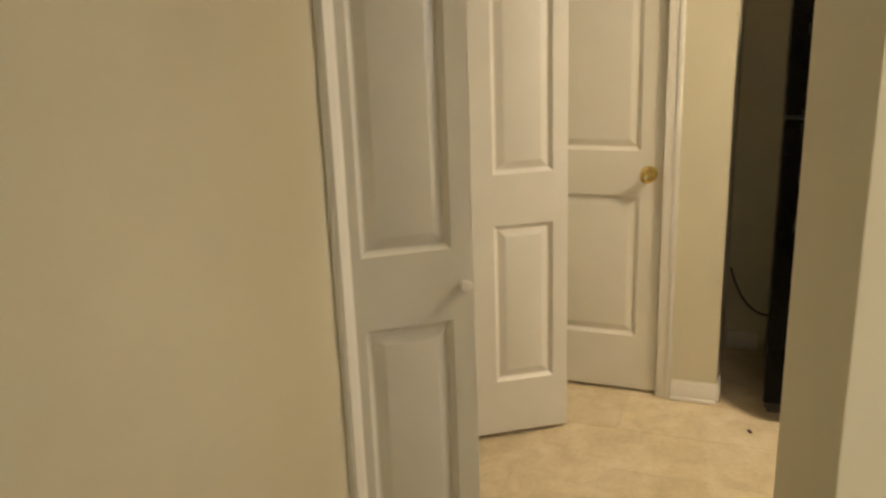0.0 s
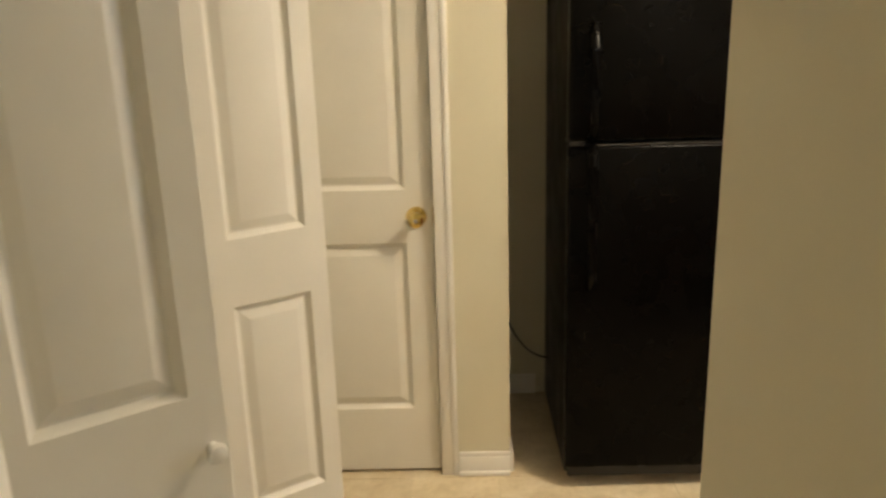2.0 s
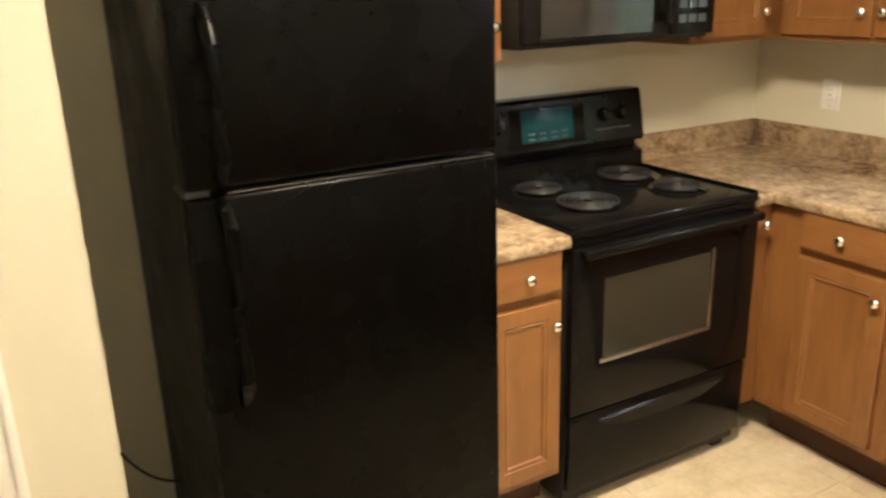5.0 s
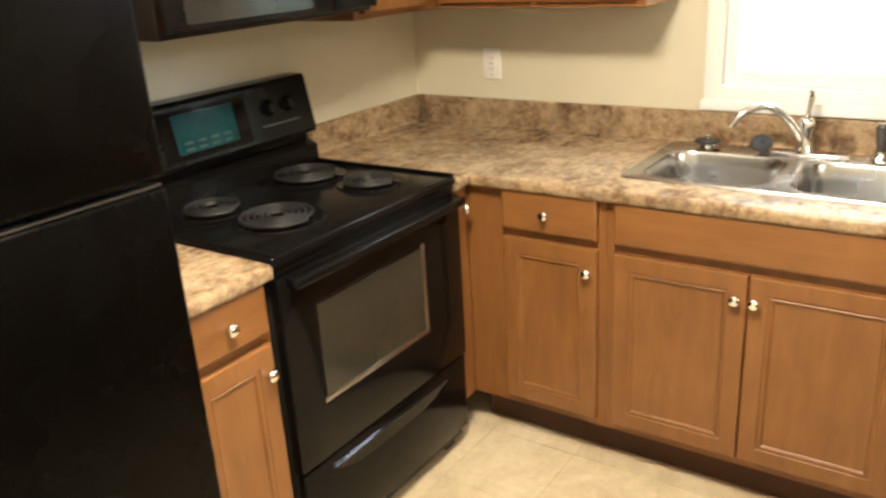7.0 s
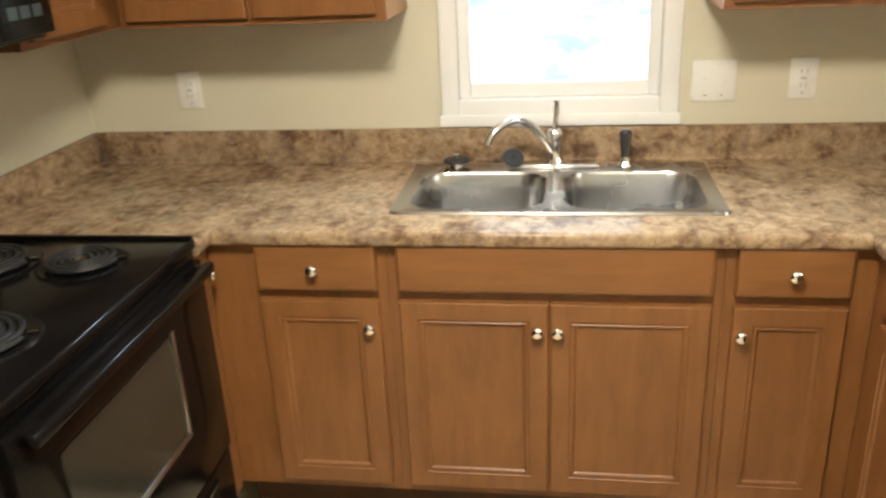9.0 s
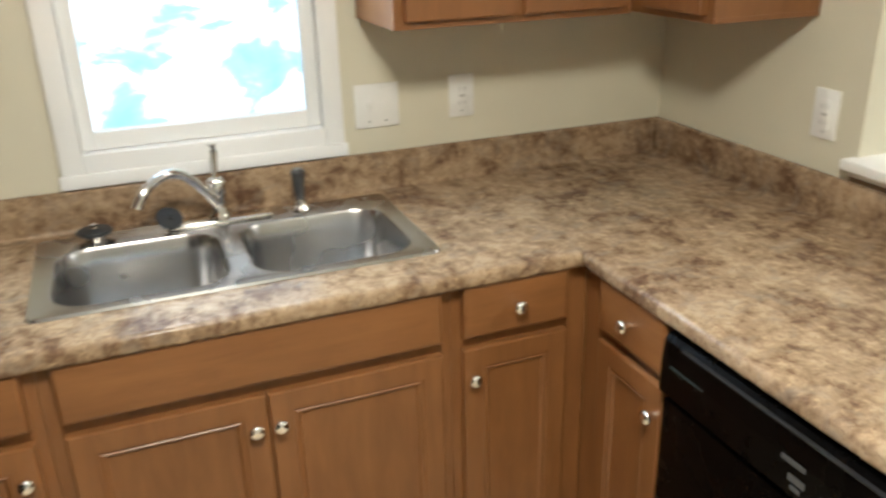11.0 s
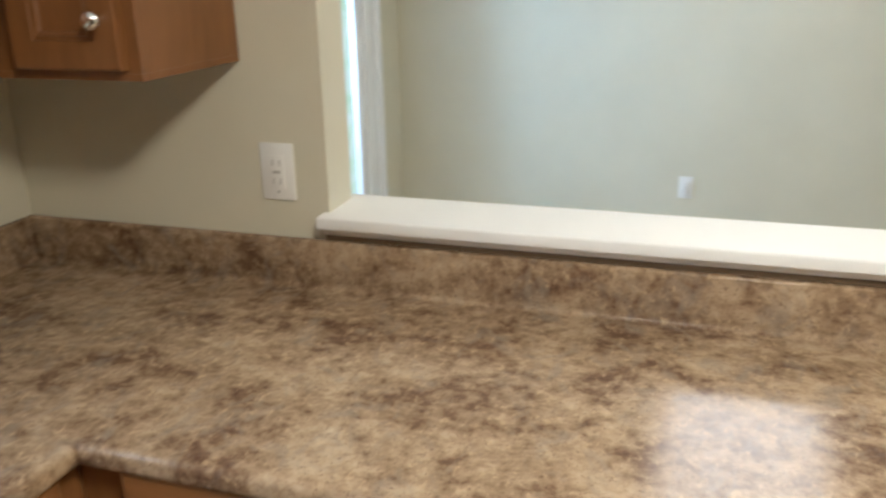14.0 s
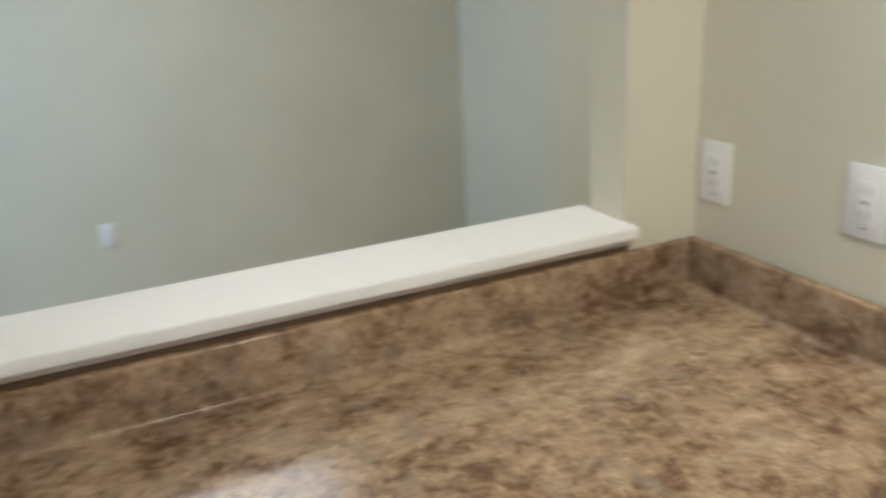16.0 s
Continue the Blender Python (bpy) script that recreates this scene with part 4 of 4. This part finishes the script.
wall_unit(face_west, (0.30, 0, 0), -1.760, -1.475, 0.298, [(-1.742, -1.495, -1.52)], UL)
wall_unit(face_west, (0.30, 0, 0), -1.474, -0.708, 0.298, [(-1.455, -1.096, -1.12), (-1.086, -0.727, -1.06)], "short maple-stained wall cabinet over the microwave", z0=1.802)
wall_unit(face_west, (0.55, 0, 0), -2.52, -1.765, 0.545, [(-2.50, -2.15, -2.18), (-2.135, -1.785, -2.10)], "short maple-stained wall cabinet over the refrigerator", z0=1.74)


# ---- window and patio door ----
def kitchen_window():
    base = empty("window_1", (WX0 + WX1) / 2, 0.0, WZ0)
    fr = boxes("frame", [(WX0 + 0.002, WX0 + 0.055, -0.012, 0.09, WZ0 + 0.002, WZ1 - 0.002), (WX1 - 0.055, WX1 - 0.002, -0.012, 0.09, WZ0 + 0.002, WZ1 - 0.002),
                         (WX0 + 0.055, WX1 - 0.055, -0.012, 0.09, WZ0 + 0.002, WZ0 + 0.075), (WX0 + 0.055, WX1 - 0.055, -0.012, 0.09, WZ1 - 0.06, WZ1 - 0.002)], VINYL, bevel=0.004)
    a, b, c, d = WX0 + 0.056, WX1 - 0.056, WZ0 + 0.0765, WZ1 - 0.061
    sash = boxes("sash", [(a, a + 0.034, 0.018, 0.055, c, d), (b - 0.034, b, 0.018, 0.055, c, d), (a + 0.034, b - 0.034, 0.018, 0.055, c, c + 0.042),
                          (a + 0.034, b - 0.034, 0.018, 0.055, d - 0.04, d), (a + 0.034, b - 0.034, 0.014, 0.058, 1.52, 1.56)], VINYL, bevel=0.003)
    g = box("pane", a + 0.03, b - 0.03, 0.034, 0.038, c + 0.03, d - 0.03, GLASS)
    g.visible_shadow = False
    stool = box("sill", WX0 - 0.004, WX1 + 0.004, -0.020, -0.0125, WZ0 - 0.004, WZ0 + 0.030, VINYL, bevel=0.003)
    adopt(base, fr, sash, g, stool)
    structure(base, "white vinyl kitchen window over the sink", "window")


kitchen_window()


def patio_door():
    base = empty("door_patio", (GX0 + GX1) / 2, NY2, 0)
    a, b = GX0, GX1
    y0, y1 = NY2 - 0.010, NY2 + 0.10
    fr = boxes("frame", [(a + 0.002, a + 0.05, y0, y1, 0.0, GZ1 - 0.002), (b - 0.05, b - 0.002, y0, y1, 0.0, GZ1 - 0.002), (a + 0.05, b - 0.05, y0, y1, GZ1 - 0.06, GZ1 - 0.002),
                         (a + 0.05, b - 0.05, y0, y1, 0.0, 0.04)], VINYL, bevel=0.004)
    parts = [fr]
    s0, s1 = a + 0.051, 5.27
    leaf = boxes("leaf", [(s0, s0 + 0.385, y0 + 0.03, y0 + 0.07, 0.041, GZ1 - 0.061), (s1 - 0.09, s1, y0 + 0.03, y0 + 0.07, 0.041, GZ1 - 0.061),
                          (s0 + 0.385, s1 - 0.09, y0 + 0.03, y0 + 0.07, 0.041, 0.14), (s0 + 0.385, s1 - 0.09, y0 + 0.03, y0 + 0.07, GZ1 - 0.15, GZ1 - 0.061)], VINYL, bevel=0.003)
    g = box("pane", s0 + 0.38, s1 - 0.085, y0 + 0.048, y0 + 0.053, 0.135, GZ1 - 0.145, GLASS)
    g.visible_shadow = False
    fixed = box("side_panel", s1 + 0.002, b - 0.051, y0 + 0.02, y0 + 0.08, 0.041, GZ1 - 0.061, VINYL, bevel=0.004)
    latch = box("latch", s0 + 0.20, s0 + 0.245, y0 + 0.012, y0 + 0.030, 0.98, 1.09, TRIMM, bevel=0.004)
    parts += [leaf, g, fixed, latch]
    adopt(base, *parts)
    structure(base, "white framed glazed patio door, daylight outside", "door")


patio_door()


# ---- plates on the walls ----
def outlet(m, kind, w=0.074, h=0.116, gang=1):
    """A wall plate: m has its centre, x to the right, y into the wall."""
    base = new("wall_outlet" if kind == "outlet" else "light_switch" if kind == "switch" else "blank_plate")
    base.location = m.translation
    parts = []

    def part(name, x0, x1, y0, y1, z0, z1, mat, bv):
        bm = bmesh.new()
        add_box(bm, x0, x1, y0, y1, z0, z1, bv)
        bmesh.ops.transform(bm, matrix=m, verts=bm.verts)
        parts.append(finish(name, bm, mat, smooth=True))

    part("plate", -w / 2, w / 2, -0.006, -0.0005, -h / 2, h / 2, PLATE, 0.002)
    for g in range(gang):
        cx = (g - (gang - 1) / 2) * 0.046
        if kind == "outlet":
            part("socket_face", cx - 0.0165, cx + 0.0165, -0.009, -0.006, -0.034, 0.034, PLATE, 0.001)
            for s in (-0.019, 0.019):
                part("slot", cx - 0.009, cx - 0.006, -0.0095, -0.0088, s - 0.006, s + 0.006, SLOT, 0)
                part("slot", cx + 0.006, cx + 0.009, -0.0095, -0.0088, s - 0.006, s + 0.006, SLOT, 0)
            part("slot", cx - 0.008, cx + 0.008, -0.0096, -0.0088, -0.003, 0.003, SLOT, 0)
        elif kind == "switch":
            part("toggle_frame", cx - 0.006, cx + 0.006, -0.0075, -0.006, -0.013, 0.013, PLATE, 0.0005)
            part("toggle", cx - 0.0045, cx + 0.0045, -0.017, -0.0075, -0.002, 0.009, PLATE, 0.001)
        part("screw", cx - 0.002, cx + 0.002, -0.0066, -0.006, -0.0435, -0.0395, GREYP, 0)
    adopt(base, *parts)
    names = {"outlet": "white duplex wall outlet with cover plate", "switch": "white toggle light switch plate", "blank": "plain white blank wall plate"}
    tagged(base, names[kind], "outlet" if kind == "outlet" else "switch" if kind == "switch" else "plate", group="wall plates")


outlet(pose(0.352, 0, 1.139), "outlet")
outlet(pose(1.930, 0, 1.135), "switch", w=0.122, gang=2)
outlet(pose(2.173, 0, 1.138), "outlet")
outlet(face_east(EX, -0.643, 1.145), "outlet")
outlet(pose(2.775, SY, 1.148, 0, 0, 180), "outlet")
outlet(pose(2.452, SY, 1.164, 0, 0, 180), "outlet")
outlet(face_east(FAR, -1.405, 0.40), "outlet")


# ---- ceiling lamps ----
def ceiling_lamp(x, y, s, t, label):
    base = empty("ceiling_lamp", x, y, H)
    pan = box("pan", x - s, x + s, y - t, y + t, H - 0.028, H - 0.001, WHITE, bevel=0.004)
    dif = box("diffuser", x - s + 0.02, x + s - 0.02, y - t + 0.02, y + t - 0.02, H - 0.088, H - 0.0285, DIFFUSER, bevel=0.02, seg=3)
    adopt(base, pan, dif)
    tagged(base, label, "ceiling lamp", group="ceiling lamps")


ceiling_lamp(1.40, -1.85, 0.30, 0.30, "square flush ceiling lamp with white diffuser, lit")
ceiling_lamp(4.20, -1.72, 0.62, 0.36, "oblong flush ceiling lamp with white diffuser, lit")

# crumb on the kitchen floor
bm = bmesh.new()
bmesh.ops.create_icosphere(bm, subdivisions=1, radius=0.011, matrix=pose(0.86, -2.56, 0.005, 0, 0, 30) @ Matrix.Diagonal((1.5, 0.7, 0.45, 1)))
for vtx in bm.verts:
    vtx.co += 0.002 * noise.noise_vector(vtx.co * 160)
tagged(finish("debris_scrap", bm, TOE), "small dark scrap lying on vinyl floor", "debris")

# ---- outside ----
ground = box("ground", -300, 300, -300, 600, -3.25, -3.15, plain("lawn", (0.06, 0.10, 0.035), 0.9, vary=0.3, scale=3, grain=60, bumps=0.6))
structure(ground, "green lawn outside the house", "ground")
structure(box("backdrop_sky", -9, 9, 9.0, 9.05, -3.15, 9, OUT_SKY), "overexposed bright sky and distance", "backdrop")
structure(box("backdrop_garden", 4.0, 24, 5.0, 5.05, -3.15, 7, OUT_GREEN), "overexposed pale green garden distance", "backdrop")

# ---- floor pieces ----
TS = 0.305
tile_mesh = {}
for i in range(-1, 8):
    for j in range(-14, 0):
        x0, x1 = max(i * TS + 0.06, -0.118), min(i * TS + TS + 0.06, 2.188)
        y0, y1 = j * TS, j * TS + TS
        if x1 - x0 < 0.05 or y1 > 0.01:
            continue
        key = (round(x1 - x0, 3), round(y1 - y0, 3))
        if key not in tile_mesh:
            bm = bmesh.new()
            hw, hh = key[0] / 2 - 0.0008, key[1] / 2 - 0.0008
            add_box(bm, -hw, hw, -hh, hh, -0.0028, 0.0, 0.0008, 1)
            me = bpy.data.meshes.new("floor_tile")
            bmesh.ops.recalc_face_normals(bm, faces=bm.faces)
            bm.to_mesh(me)
            bm.free()
            me.materials.append(TILE)
            tile_mesh[key] = me
        t = new("floor_tile", tile_mesh[key])
        t.parent = floor
        t.location = ((x0 + x1) / 2, (y0 + y1) / 2, 0)
